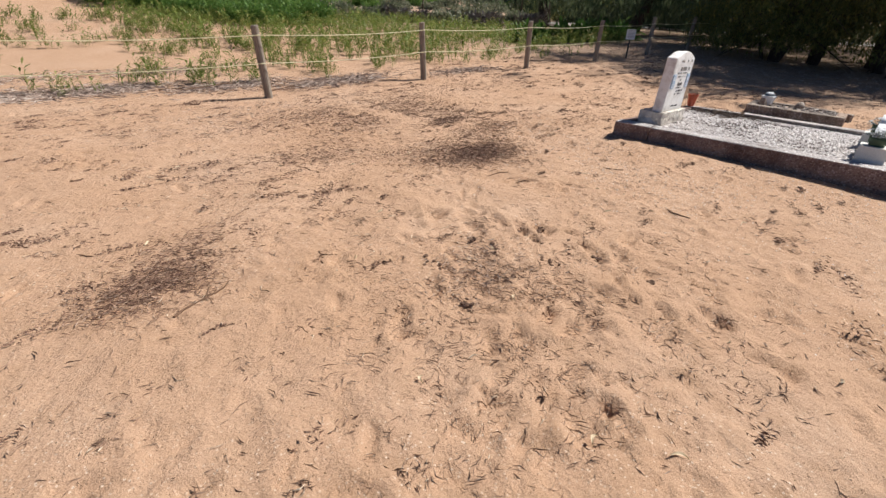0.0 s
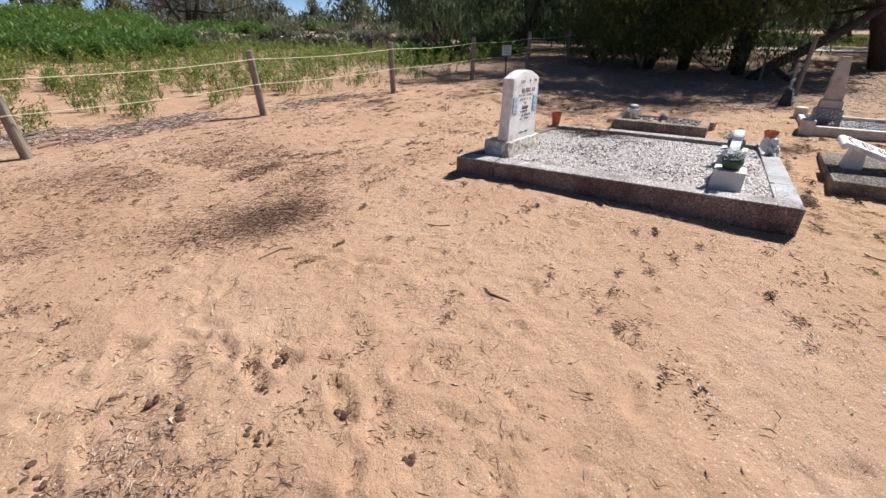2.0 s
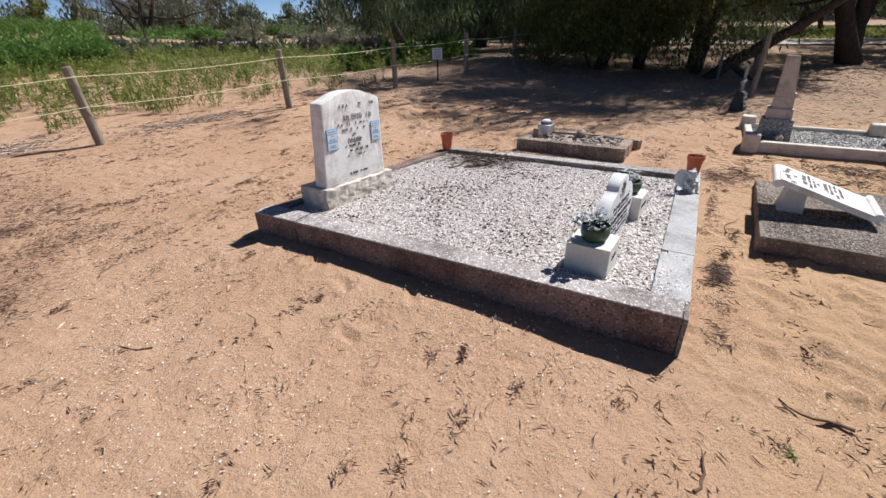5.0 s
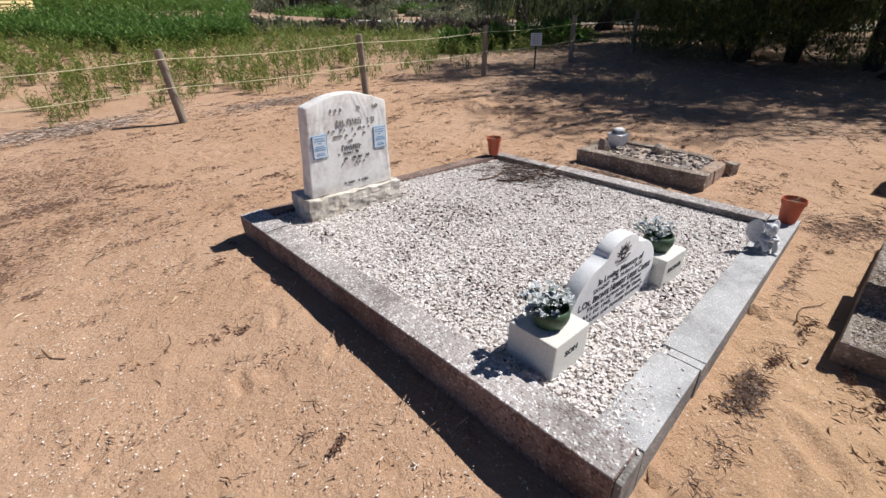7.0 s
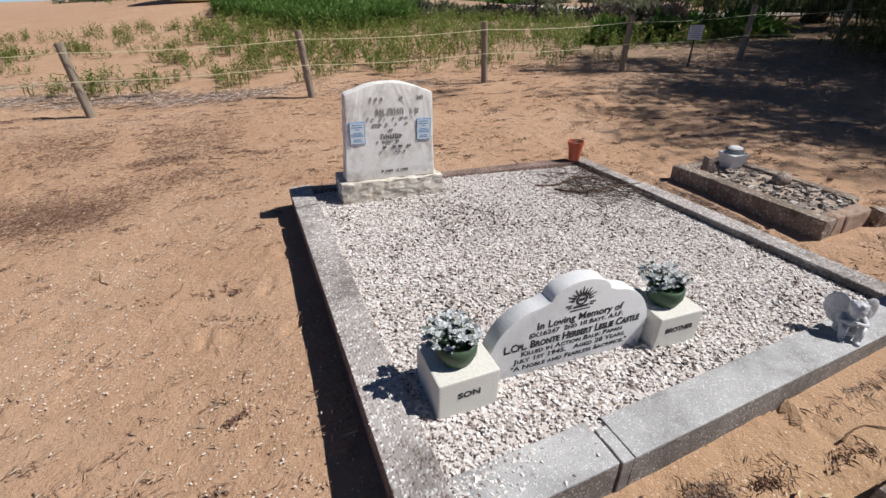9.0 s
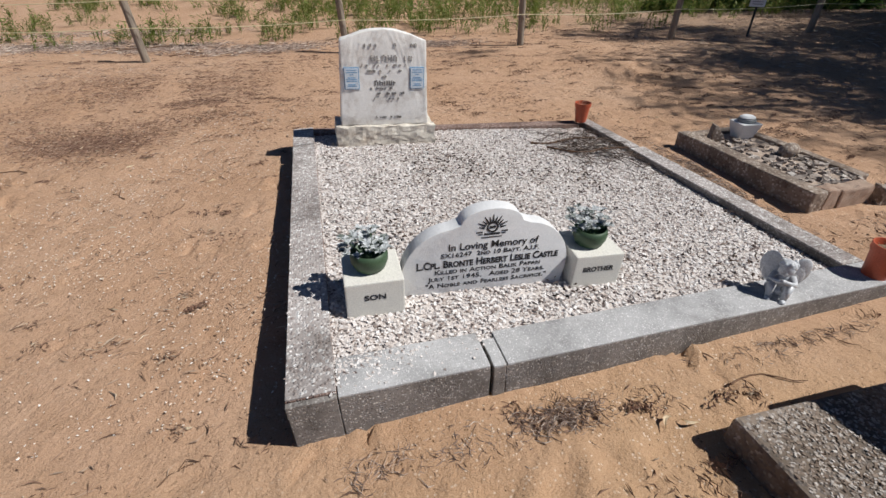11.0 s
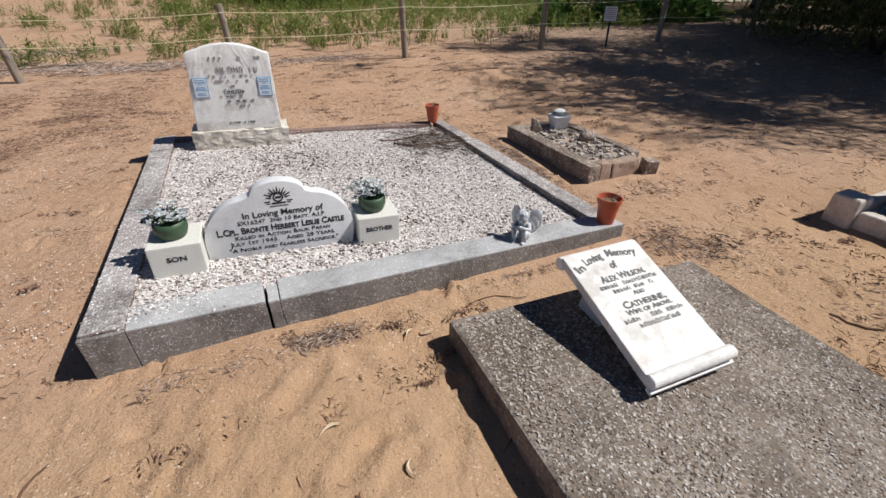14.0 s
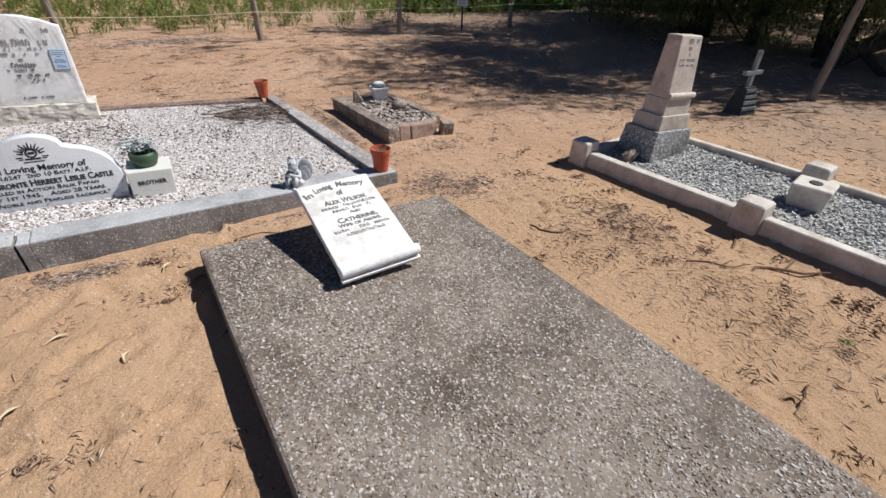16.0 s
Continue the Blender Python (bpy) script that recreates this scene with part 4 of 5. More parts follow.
part("step", Geo().hexa([(-0.168, -0.115, 0.225), (0.168, -0.115, 0.225), (0.168, 0.115, 0.225), (-0.168, 0.115, 0.225)], [(-0.160, -0.108, 0.325), (0.160, -0.108, 0.325), (0.160, 0.108, 0.325), (-0.160, 0.108, 0.325)]), M_PILLAR, pillar, bevel=0.006)
part("plinth", Geo().hexa([(-0.142, -0.095, 0.325), (0.142, -0.095, 0.325), (0.142, 0.085, 0.325), (-0.142, 0.085, 0.325)], [(-0.138, -0.088, 0.435), (0.138, -0.088, 0.435), (0.138, 0.08, 0.435), (-0.138, 0.08, 0.435)]), M_PILLAR, pillar, bevel=0.004)
part("roll", Geo().tube([(-0.142, -0.088, 0.452), (0.142, -0.088, 0.452)], [0.021, 0.021], 14), M_PILLAR, pillar, "rounded moulding across the front")
part("shaft", Geo().hexa([(-0.136, -0.082, 0.435), (0.136, -0.082, 0.435), (0.136, 0.08, 0.435), (-0.136, 0.08, 0.435)], [(-0.118, -0.030, 0.82), (0.118, -0.030, 0.82), (0.118, 0.075, 0.82), (-0.118, 0.075, 0.82)]), M_PILLAR, pillar, "tapered shaft with faint inscription", bevel=0.012, seg=3, rough=0.0015, cuts=3)
lines = Geo()
rng = random.Random(4)
for z, x0, x1, h in ((0.77, -0.07, 0.07, 0.030), (0.73, -0.03, 0.02, 0.022), (0.700, -0.01, 0.01, 0.014), (0.665, -0.085, 0.08, 0.016), (0.635, -0.08, 0.075, 0.012)):
    x = x0
    while x < x1:
        w = h * rng.uniform(0.4, 0.8)
        if rng.random() > 0.25:
            fy = -0.082 + 0.052 * (z - 0.435) / 0.385 - 0.0015
            lines.box(x, fy, z, x + w, fy + 0.006, z + h)
        x += w + h * 0.3
part("inscription_line", lines, M_FADED, pillar, kind="stuff")
rocky = Geo()
ball(rocky, (0, 0, 0.03), 0.06, 1.2, 0.8, 0.8, 8)
single("rock", rocky, M_OLDCONC, (8.80, -1.02, GZ + 0.035), "small brown stone beside the pillar base", "rock", rough=0.02)

# ---- small old kerbed grave ----
SM = -0.03
small = thing("small_grave", (7.535, 0.205, SM), "small low grave with broken red-stained concrete kerb and pebbles", "grave", rz=1.0)
part("kerb", Geo().box(0.0, 0.0, -0.08, 0.10, 1.05, 0.10), M_OLDCONC, small, bevel=0.01, rough=0.006, cuts=5)
part("kerb", Geo().box(0.50, 0.12, -0.08, 0.565, 1.05, 0.09), M_OLDCONC, small, bevel=0.008, rough=0.006, cuts=4)
part("kerb", Geo().box(0.102, 0.0, -0.08, 0.20, 0.09, 0.098), M_BRICKRED, small, "broken end of kerb with red stain", bevel=0.01, rough=0.008, cuts=3)
part("kerb", Geo().box(0.205, -0.005, -0.08, 0.445, 0.085, 0.090), M_BRICKRED, small, bevel=0.01, rough=0.008, cuts=4)
part("kerb", Geo().box(0.102, 0.97, -0.08, 0.498, 1.05, 0.09), M_OLDCONC, small, bevel=0.01, rough=0.006, cuts=4)
part("fill", Geo().box(0.095, 0.085, -0.08, 0.505, 0.975, 0.070), M_SOILBED, small, rough=0.008, cuts=5)
chunk = Geo().box(-0.05, -0.045, -0.03, 0.05, 0.045, 0.095)
single("concrete_chunk", chunk, M_OLDCONC, (8.06, 0.20, SM - 0.02), "broken block of old concrete on the sand", "rubble", rz=-14, ry=6, bevel=0.008, rough=0.006, cuts=3)


def small_spot(rng):
    x, y = rng.uniform(0.11, 0.49), rng.uniform(0.10, 0.88)
    if y > 0.55 and rng.rand() < 0.6:
        return None
    return (x, y, 0.068 + rng.uniform(0, 0.012))


cloud_of_rocks("pebble_fill", 420, small_spot, (0.020, 0.055), stones_material("river_pebbles", [(0.0, (0.12, 0.10, 0.09)), (0.5, (0.33, 0.28, 0.245)), (0.85, (0.45, 0.39, 0.35)), (1.0, (0.70, 0.66, 0.62))], 0.8), small, seed=12)
urn = thing("stone_vase", (7.92, 1.09, SM + 0.06), "white square stone vase with a round capped top", "vase", rz=-8)
part("body", Geo().hexa([(-0.045, -0.045, 0.0), (0.045, -0.045, 0.0), (0.045, 0.045, 0.0), (-0.045, 0.045, 0.0)], [(-0.075, -0.075, 0.125), (0.075, -0.075, 0.125), (0.075, 0.075, 0.125), (-0.075, 0.075, 0.125)]), M_WHITE, urn, bevel=0.006)
part("collar", Geo().lathe([(0.055, 0.125), (0.060, 0.135), (0.056, 0.147), (0.040, 0.150)], 22), M_GREYPAINT, urn)
part("cap", Geo().lathe([(0.046, 0.150), (0.050, 0.158), (0.036, 0.168), (0.010, 0.170)], 22), M_WHITE, urn)
wedge = Geo().hexa([(-0.05, -0.04, 0), (0.05, -0.04, 0), (0.05, 0.04, 0), (-0.05, 0.04, 0)], [(-0.045, -0.03, 0.115), (-0.015, -0.03, 0.105), (-0.015, 0.03, 0.10), (-0.045, 0.03, 0.11)])
single("stone_fragment", wedge, M_OLDCONC, (7.715, 1.10, SM + 0.07), "triangular grey stone fragment on the small grave", "stone", rz=-20, bevel=0.006, rough=0.004, cuts=2)
boulder = Geo()
ball(boulder, (0, 0, 0.04), 0.062, 1.1, 0.9, 0.85, 10)
single("round_stone", boulder, M_OLDCONC, (7.92, 0.72, SM + 0.062), "rounded pale stone among the pebbles", "stone", rough=0.012, smooth=True)

# ---- dark wooden cross ----
cross = thing("grave_cross", (11.10, -0.68, on(11.10, -0.68) - 0.01), "small dark cross on a sloping lettered base", "cross", rz=-10)
part("base", Geo().hexa([(-0.13, -0.11, -0.05), (0.13, -0.11, -0.05), (0.13, 0.11, -0.05), (-0.13, 0.11, -0.05)], [(-0.075, -0.035, 0.27), (0.075, -0.035, 0.27), (0.075, 0.05, 0.27), (-0.075, 0.05, 0.27)]), M_BLACK, cross, bevel=0.006)
for k in range(4):
    z = 0.06 + k * 0.055
    yy = -0.11 + 0.075 * (z + 0.05) / 0.32 - 0.006
    part("name_strip", Geo().box(-0.10 + 0.010 * k, yy - 0.003, z, 0.10 - 0.010 * k, yy + 0.010, z + 0.030), M_GREYPAINT, cross, "pale lettering strip")
part("upright", Geo().box(-0.022, -0.012, 0.26, 0.022, 0.022, 0.60), M_GREYPAINT, cross, bevel=0.004)
part("arm", Geo().box(-0.12, -0.016, 0.38, 0.12, 0.026, 0.42), M_GREYPAINT, cross, bevel=0.004)

# ---- post and wire fence ----
POSTS = []


def fence_post(x, y, h, rx=0.0, ry=0.0, r=0.045):
    g = Geo()
    n = 7
    g.tube([(0, 0, -0.25 + (h + 0.25) * i / n) for i in range(n)] + [(0, 0, h - 0.008), (0, 0, h)], [r * (1.06 - 0.08 * i / n) for i in range(n)] + [r * 0.95, r * 0.78], 14)
    p = thing("fence_post", (x, y, on(x, y)), "weathered grey round timber fence post with two wires", "fence post", "posts of the wire fence", rx=rx, ry=ry)
    part("post", g, M_POST, p, smooth=False, rough=0.003)
    for wz in (h * 0.88, h * 0.50):
        st = Geo().tube([(-0.012, -r * 1.02, wz), (0.0, -r * 1.25, wz), (0.012, -r * 1.02, wz)], [0.003] * 3, 5)
        part("staple", st, M_WIRE, p)
    return p


PLACES = {-2: (0.35, 6.15), -1: (2.96, 5.48), 0: (5.487, 5.33), 1: (7.915, 5.03), 2: (10.23, 4.78), 3: (12.58, 4.55), 4: (14.5, 4.2), 5: (16.8, 3.85)}
for k, place in PLACES.items():
    q = Vector((*place, 0))
    lean = {0: (-1.0, -2.5), -1: (-2, -2), 1: (0, -1), 2: (1, 1), 3: (0, 0.5)}.get(k, (0, 0))
    POSTS.append((q.x, q.y))
    fence_post(q.x, q.y, 0.80 if k < 3 else 0.84, *lean)
for wz in (0.70, 0.40):
    pts = []
    for (x0, y0), (x1, y1) in zip(POSTS, POSTS[1:]):
        for s in range(6):
            f = s / 6
            pts.append((x0 + (x1 - x0) * f, y0 + (y1 - y0) * f - 0.056, on(x0, y0) * (1 - f) + on(x1, y1) * f + wz - 0.03 * math.sin(math.pi * f)))
    pts.append((POSTS[-1][0], POSTS[-1][1] - 0.056, on(*POSTS[-1]) + wz))
    single("fence_wire", Geo().tube(pts, [0.0042] * len(pts), 5), M_WIRE, (0, 0, 0), "pale coated wire strung along the timber posts", "wire", "fence wires")

notice = thing("notice_stake", (11.45, 4.60, on(11.45, 4.6)), "small white notice on a thin dark stake by the fence", "sign", rz=-54)
part("stake", Geo().box(-0.014, -0.012, -0.2, 0.014, 0.012, 0.42), M_BLACK, notice)
board = part("board", Geo().box(-0.10, -0.022, 0.40, 0.10, -0.012, 0.61), M_SIGN, notice, "white sheet with grey print", bevel=0.002)
pr = Geo()
for k in range(6):
    pr.box(-0.08 + 0.01 * (k % 3), -0.0235, 0.58 - k * 0.030, 0.08 - 0.012 * (k % 2), -0.0215, 0.591 - k * 0.030)
part("printed_lines", pr, M_FADED, board)

# old poles standing under the trees
for x, y, h, rx, ry, r in ((12.35, -0.86, 1.02, 2, 1, 0.042), (14.5, -0.3, 0.62, 0, 1, 0.03), (18.2, -5.2, 0.85, 0, 0, 0.07), (17.0, -1.0, 0.7, 0, 0, 0.05), (19.5, -9.0, 0.85, 0, 0, 0.06)):
    g = Geo().tube([(0, 0, -0.2), (0.005, 0, h * 0.4), (-0.004, 0.003, h * 0.8), (0, 0, h)], [r, r * 0.95, r * 0.9, r * 0.8], 12)
    single("timber_pole", g, M_POST, (x, y, on(x, y)), "leaning weathered timber pole under the trees", "pole", "old poles", rx=rx, ry=ry)

# ---- plants ----


def blades(name, spots, material, parent, bend=0.5, fold=True):
    """Leaf blades: spots of (base, direction, length, width) as arrays, two faces a blade."""
    P, D, L, Wd = (np.asarray(s, float) for s in spots)
    D = D / np.linalg.norm(D, axis=1, keepdims=True)
    up = np.array([0.13, 0.21, 0.97])
    S = np.cross(D, up)
    S /= np.maximum(1e-6, np.linalg.norm(S, axis=1, keepdims=True))
    mid = P + D * (L * 0.5)[:, None]
    tip = P + D * L[:, None]
    tip[:, 2] -= L * bend * 0.3
    half = S * (Wd * 0.5)[:, None]
    V = np.stack([P, mid + half, tip, mid - half], 1).reshape(-1, 3)
    n = len(P)
    a = np.arange(n) * 4
    F = np.stack([a, a + 1, a + 2, a + 3], 1)
    me = bpy.data.meshes.new(name)
    me.vertices.add(len(V))
    me.vertices.foreach_set("co", V.ravel())
    me.loops.add(F.size)
    me.loops.foreach_set("vertex_index", F.ravel())
    me.polygons.add(n)
    me.polygons.foreach_set("loop_start", a)
    me.update(calc_edges=True)
    me.materials.append(material)
    ob = new(name, me)
    ob.parent = parent
    return ob


def weed_arrays(rng, spots, height, per):
    """Upright leafy stems at spots (x, y, scale)."""
    P, D, L, Wd = [], [], [], []
    for x, y, s in spots:
        z0 = on(x, y)
        for _ in range(per):
            a, lean = rng.uniform(0, 6.28), rng.uniform(0.05, 0.5)
            d = np.array([math.cos(a) * lean, math.sin(a) * lean, 1.0])
            h = height * s * rng.uniform(0.5, 1.1)
            root = np.array([x + rng.normal(0, 0.05) * s, y + rng.normal(0, 0.05) * s, z0 - 0.01])
            P.append(root), D.append(d), L.append(h), Wd.append(0.012 * s)
            for k in range(7):
                f = 0.2 + 0.8 * k / 7
                b = rng.uniform(0, 6.28)
                P.append(root + d * h * f), D.append((math.cos(b), math.sin(b), rng.uniform(0.2, 1.3))), L.append(h * rng.uniform(0.22, 0.42)), Wd.append(h * rng.uniform(0.05, 0.10))
    return P, D, L, Wd


def weeds():
    rng = np.random.RandomState(21)
    # the dense sward behind the fence
    near, far = [], []
    while len(near) < 1650:
        x, y = rng.uniform(3.5, 16), rng.uniform(6.0, 17)
        edge = 7.9 - 0.22 * (x - 5.5) + 2.4 * max(0, 5.6 - x) + 0.9 * float(value_noise(np.array(x * 0.6), np.array(y * 0.6), 31))
        p = ease(edge - 0.9, edge + 1.0, y)
        if rng.rand() < p and 0.64 * x + 0.77 * y < 20.5 + rng.normal(0, 0.4):
            near.append((x, y, rng.uniform(0.4, 1.25)))
    ob = blades("weeds", weed_arrays(rng, near, 0.40, 4), M_WEED, None)
    tagged(ob, "dense yellow-green weeds growing on sand behind the fence", "weeds", kind="stuff")
    while len(far) < 2700:
        a, r = rng.uniform(67, 100), rng.uniform(12, 46)
        x, y = 4 + r * math.cos(math.radians(a)), r * math.sin(math.radians(a))
        if 70 < a and r < 13 + 0.5 * (a - 70) or (a > 90 and rng.rand() < 0.9):
            continue
        if float(value_noise(np.array(x * 0.25), np.array(y * 0.25), 33)) < -0.25:
            continue
        if 20.5 < 0.64 * x + 0.77 * y < 25.5 and x > 9:
            continue
        far.append((x, y, rng.uniform(0.7, 1.5)))
    ob = blades("tall_weeds", weed_arrays(rng, far, 0.55, 4), M_LUSH, None)
    tagged(ob, "tall lush green weeds on the rise behind the fence", "weeds", kind="stuff")
    # the tall bank before the tank
    bank = []
    while len(bank) < 1300:
        a = rng.uniform(67, 89.5)
        lo = 14.2 + 0.42 * max(0, a - 79) + 0.25 * max(0, 74 - a)
        r = lo + rng.uniform(0, 1) ** 1.4 * 6.0
        bank.append((4 + r * math.cos(math.radians(a)), r * math.sin(math.radians(a)), rng.uniform(0.7, 1.25)))
    ob = blades("tall_grass", weed_arrays(rng, bank, 0.52, 5), M_LUSH, None)
    tagged(ob, "dense bank of tall bright green grass before the tank", "grass", kind="stuff")
    # single clumps on the open sand
    for k in range(165):
        x, y = rng.uniform(-1.5, 6.2), rng.uniform(6.6, 17)
        if k < 34:
            x, y = 2.0 + k * 0.27 + rng.uniform(-0.3, 0.3), 7.3 - 0.04 * k + rng.uniform(-0.5, 0.9)
        P, D, L, Wd = weed_arrays(rng, [(x + rng.normal(0, 0.10), y + rng.normal(0, 0.10), rng.uniform(0.5, 1.0)) for _ in range(4)], 0.36, 4)
        P = np.asarray(P) - np.array([x, y, on(x, y)])
        ob = blades("weed_clump", (P, D, L, Wd), M_WEED, None)
        ob.location = (x, y, on(x, y))
        tagged(ob, "small clump of yellow-green weeds on open sand", "weed", "clumps on the sand", "stuff")


weeds()


def limb_path(rng, a, d, length, n, wander, lift=0.0):
    pts = [Vector(a)]
    d = Vector(d).normalized()
    for _ in range(n):
        d = (d + Vector((rng.gauss(0, wander), rng.gauss(0, wander), rng.gauss(lift, wander)))).normalized()
        pts.append(pts[-1] + d * length / n)
    return pts


def tree(at, height, spread, low, leaf, bark, label, seed, trunks=1, leaves=9000, size=(0.10, 0.025), droop=0.8, lean=(0, 0), girth=0.16, limbs=7, hang=0.35, clear=0.0, clump=1.0):
    """A trunk with limbs, and a crown of loose leafy sprays with gaps between."""
    rng = random.Random(seed)
    nrng = np.random.RandomState(seed)
    t = thing("tree", (at[0], at[1], on(*at) - 0.05), label, "tree")
    wood = Geo()
    tips = []
    for k in range(trunks):
        a = rng.uniform(0, 6.28)
        splay = 0.0 if trunks == 1 else 0.35
        d0 = Vector((lean[0] + splay * math.cos(a), lean[1] + splay * math.sin(a), 1))
        stem = limb_path(rng, (0.12 * k * math.cos(a), 0.12 * k * math.sin(a), 0), d0, height * 0.75, 8, 0.07)
        g = girth * (1 - 0.2 * k)
        wood.tube(stem, [g * (1.35 if i == 0 else 1.0 - 0.085 * i) for i in range(9)], 10)
        for _ in range(limbs):
            i = rng.randint(2, 7)
            a = rng.uniform(0, 6.28)
            limb = limb_path(rng, stem[i], (math.cos(a), math.sin(a), rng.uniform(-0.1, 0.7)), spread * rng.uniform(0.6, 1.1), 5, 0.16)
            r = g * (1.0 - 0.085 * i) * 0.55
            wood.tube(limb, [r * (1 - 0.17 * j) for j in range(6)], 7)
            tips += limb[2:]
            for _ in range(2):
                tw = limb_path(rng, limb[rng.randint(2, 4)], (rng.gauss(0, 1), rng.gauss(0, 1), rng.gauss(0.1, 0.5)), spread * 0.4, 4, 0.2)
                wood.tube(tw, [r * 0.4 * (1 - 0.2 * j) for j in range(5)], 5)
                tips += tw[2:]
        tips += stem[5:]
    part("trunk", wood, bark, t, smooth=True, rough=0.012)
    # sprays: along the limbs, and skirts that hang towards the ground
    centres = [p for p in tips]
    for _ in range(int(len(tips) * hang)):
        a, r = rng.uniform(0, 6.28), spread * rng.uniform(0.45, 1.0)
        centres.append(Vector((lean[0] * height * 0.4 + math.cos(a) * r, lean[1] * height * 0.4 + math.sin(a) * r, rng.uniform(low, low + height * 0.35))))
    per = max(1, leaves // len(centres))
    C = np.repeat(np.array([tuple(c) for c in centres]), per, 0)
    n = len(C)
    off = nrng.normal(0, 1, (n, 3)) * np.array([0.34, 0.34, 0.30]) * max(0.7, spread / 3.0) * clump
    P = C + off
    P[:, 2] = np.maximum(P[:, 2], low * nrng.uniform(0.7, 1.3, n))
    # trims the crown so its shade stays off the pillar grave
    if clear:
        wx, wy = P[:, 0] + at[0], P[:, 1] + at[1]
        keep = wy + 0.4125 * wx > clear + nrng.normal(0, 0.25, n)
        P, n = P[keep], int(keep.sum())
    D = nrng.normal(0, 0.6, (n, 3))
    D[:, 2] -= droop
    blades("crown", (P, D, nrng.uniform(0.6, 1.4, n) * size[0], nrng.uniform(0.7, 1.3, n) * size[1]), leaf, t)
    return t


DARK = "dark she-oak with drooping needle foliage and rough trunk"
OLIVE = "olive-leaved wattle tree with foliage hanging near the ground"
GUMS = "grey-green gum tree in the distance"
tree((15.9, 1.5), 6.0, 2.9, 0.5, M_WATTLE, M_BARK, OLIVE, 1, trunks=2, leaves=42000, size=(0.095, 0.028), girth=0.09, hang=1.3, clump=0.75, droop=0.25)
tree((15.1, 2.3), 4.6, 2.1, 0.45, M_WATTLE, M_BARK, OLIVE, 17, trunks=3, leaves=24000, size=(0.095, 0.028), girth=0.06, hang=1.4, clump=0.7, droop=0.3)
tree((15.6, 0.2), 9.5, 3.4, 2.4, M_SHEOAK, M_BARK, DARK, 2, trunks=2, leaves=17000, size=(0.24, 0.034), girth=0.11, lean=(-0.02, -0.02), hang=0.2, clear=3.95, clump=0.55)
# added tree: its crown, above the view, casts shade towards the fence
tree((15.6, 2.3), 10.5, 2.7, 4.6, M_SHEOAK, M_BARK, DARK, 16, trunks=1, leaves=6000, size=(0.24, 0.036), girth=0.12, hang=0.3, clump=0.55)
tree((18.0, -2.9), 9.5, 3.8, 2.6, M_SHEOAK, M_BARK, DARK, 3, trunks=2, leaves=11000, size=(0.25, 0.036), girth=0.2, hang=0.1, clear=4.3, clump=0.6)
tree((16.6, 0.3), 9.0, 3.6, 1.9, M_SHEOAK, M_BARK, DARK, 4, trunks=1, leaves=9500, size=(0.24, 0.034), girth=0.13, hang=0.2, clear=4.1, clump=0.55)
tree((19.5, 4.2), 8.0, 3.4, 0.7, M_SHEOAK, M_BARK, DARK, 5, trunks=1, leaves=16000, size=(0.32, 0.04), girth=0.2, hang=0.9)
tree((20.5, 8.3), 8.0, 3.2, 0.6, M_SHEOAK, M_BARK, DARK, 6, trunks=2, leaves=14000, size=(0.34, 0.045), girth=0.22, hang=0.9)
tree((24.0, 14.5), 8.5, 3.0, 0.8, M_SHEOAK, M_BARK, DARK, 7, trunks=2, leaves=12000, size=(0.36, 0.05), girth=0.22, hang=0.6)
tree((24.0, 2.0), 8.0, 4.0, 0.5, M_SHEOAK, M_BARK, DARK, 8, trunks=1, leaves=12000, size=(0.36, 0.05), girth=0.2, hang=1.0)
tree((28.5, 7.0), 8.0, 4.5, 0.3, M_SHEOAK, M_BARK, DARK, 9, trunks=1, leaves=12000, size=(0.45, 0.07), girth=0.2, hang=1.2)
tree((21.0, -7.2), 8.0, 3.2, 2.4, M_SHEOAK, M_BARK, DARK, 10, trunks=1, leaves=7000, size=(0.36, 0.05), girth=0.14, hang=0.1)
tree((26.5, -6.0), 8.0, 3.2, 2.4, M_GUM, M_BARK, GUMS, 11, trunks=2, leaves=7000, size=(0.30, 0.06), girth=0.13, hang=0.1)
tree((29.0, -11.0), 8.0, 3.4, 2.2, M_WATTLE, M_BARK, OLIVE, 12, trunks=2, leaves=7000, size=(0.30, 0.06), girth=0.15, hang=0.2)
tree((33.0, -3.0), 8.0, 3.4, 2.0, M_GUM, M_BARK, GUMS, 13, trunks=1, leaves=7000, size=(0.36, 0.08), girth=0.16, hang=0.2)

for k, (x, y) in enumerate(((22.5, -3.6), (25.0, -9.0), (31.0, -7.5), (30.0, -15.0), (35.5, -9.5), (38.0, -4.5), (37.0, -15.5), (44.0, -11.0))):
    tree((x, y), 7.5, 3.0, 2.0, (M_SHEOAK, M_GUM, M_WATTLE)[k % 3], M_BARK, "slender dark-trunked tree beyond the grave fence", 80 + k, trunks=1 + k % 2, leaves=4000, size=(0.36, 0.07), girth=0.11, limbs=6, hang=0.15)

# the long limb that slopes up from the ground
bent = Geo().tube([(0, 0, -0.05), (0.25, -0.35, 0.30), (0.6, -0.9, 0.62), (1.05, -1.5, 1.02), (1.6, -2.2, 1.55), (2.2, -2.9, 2.3)], [0.13, 0.12, 0.11, 0.10, 0.085, 0.07], 10)
bent.tube([(0.25, -0.35, 0.28), (0.1, -0.6, 0.12), (0.05, -0.85, -0.05)], [0.06, 0.05, 0.045], 8)
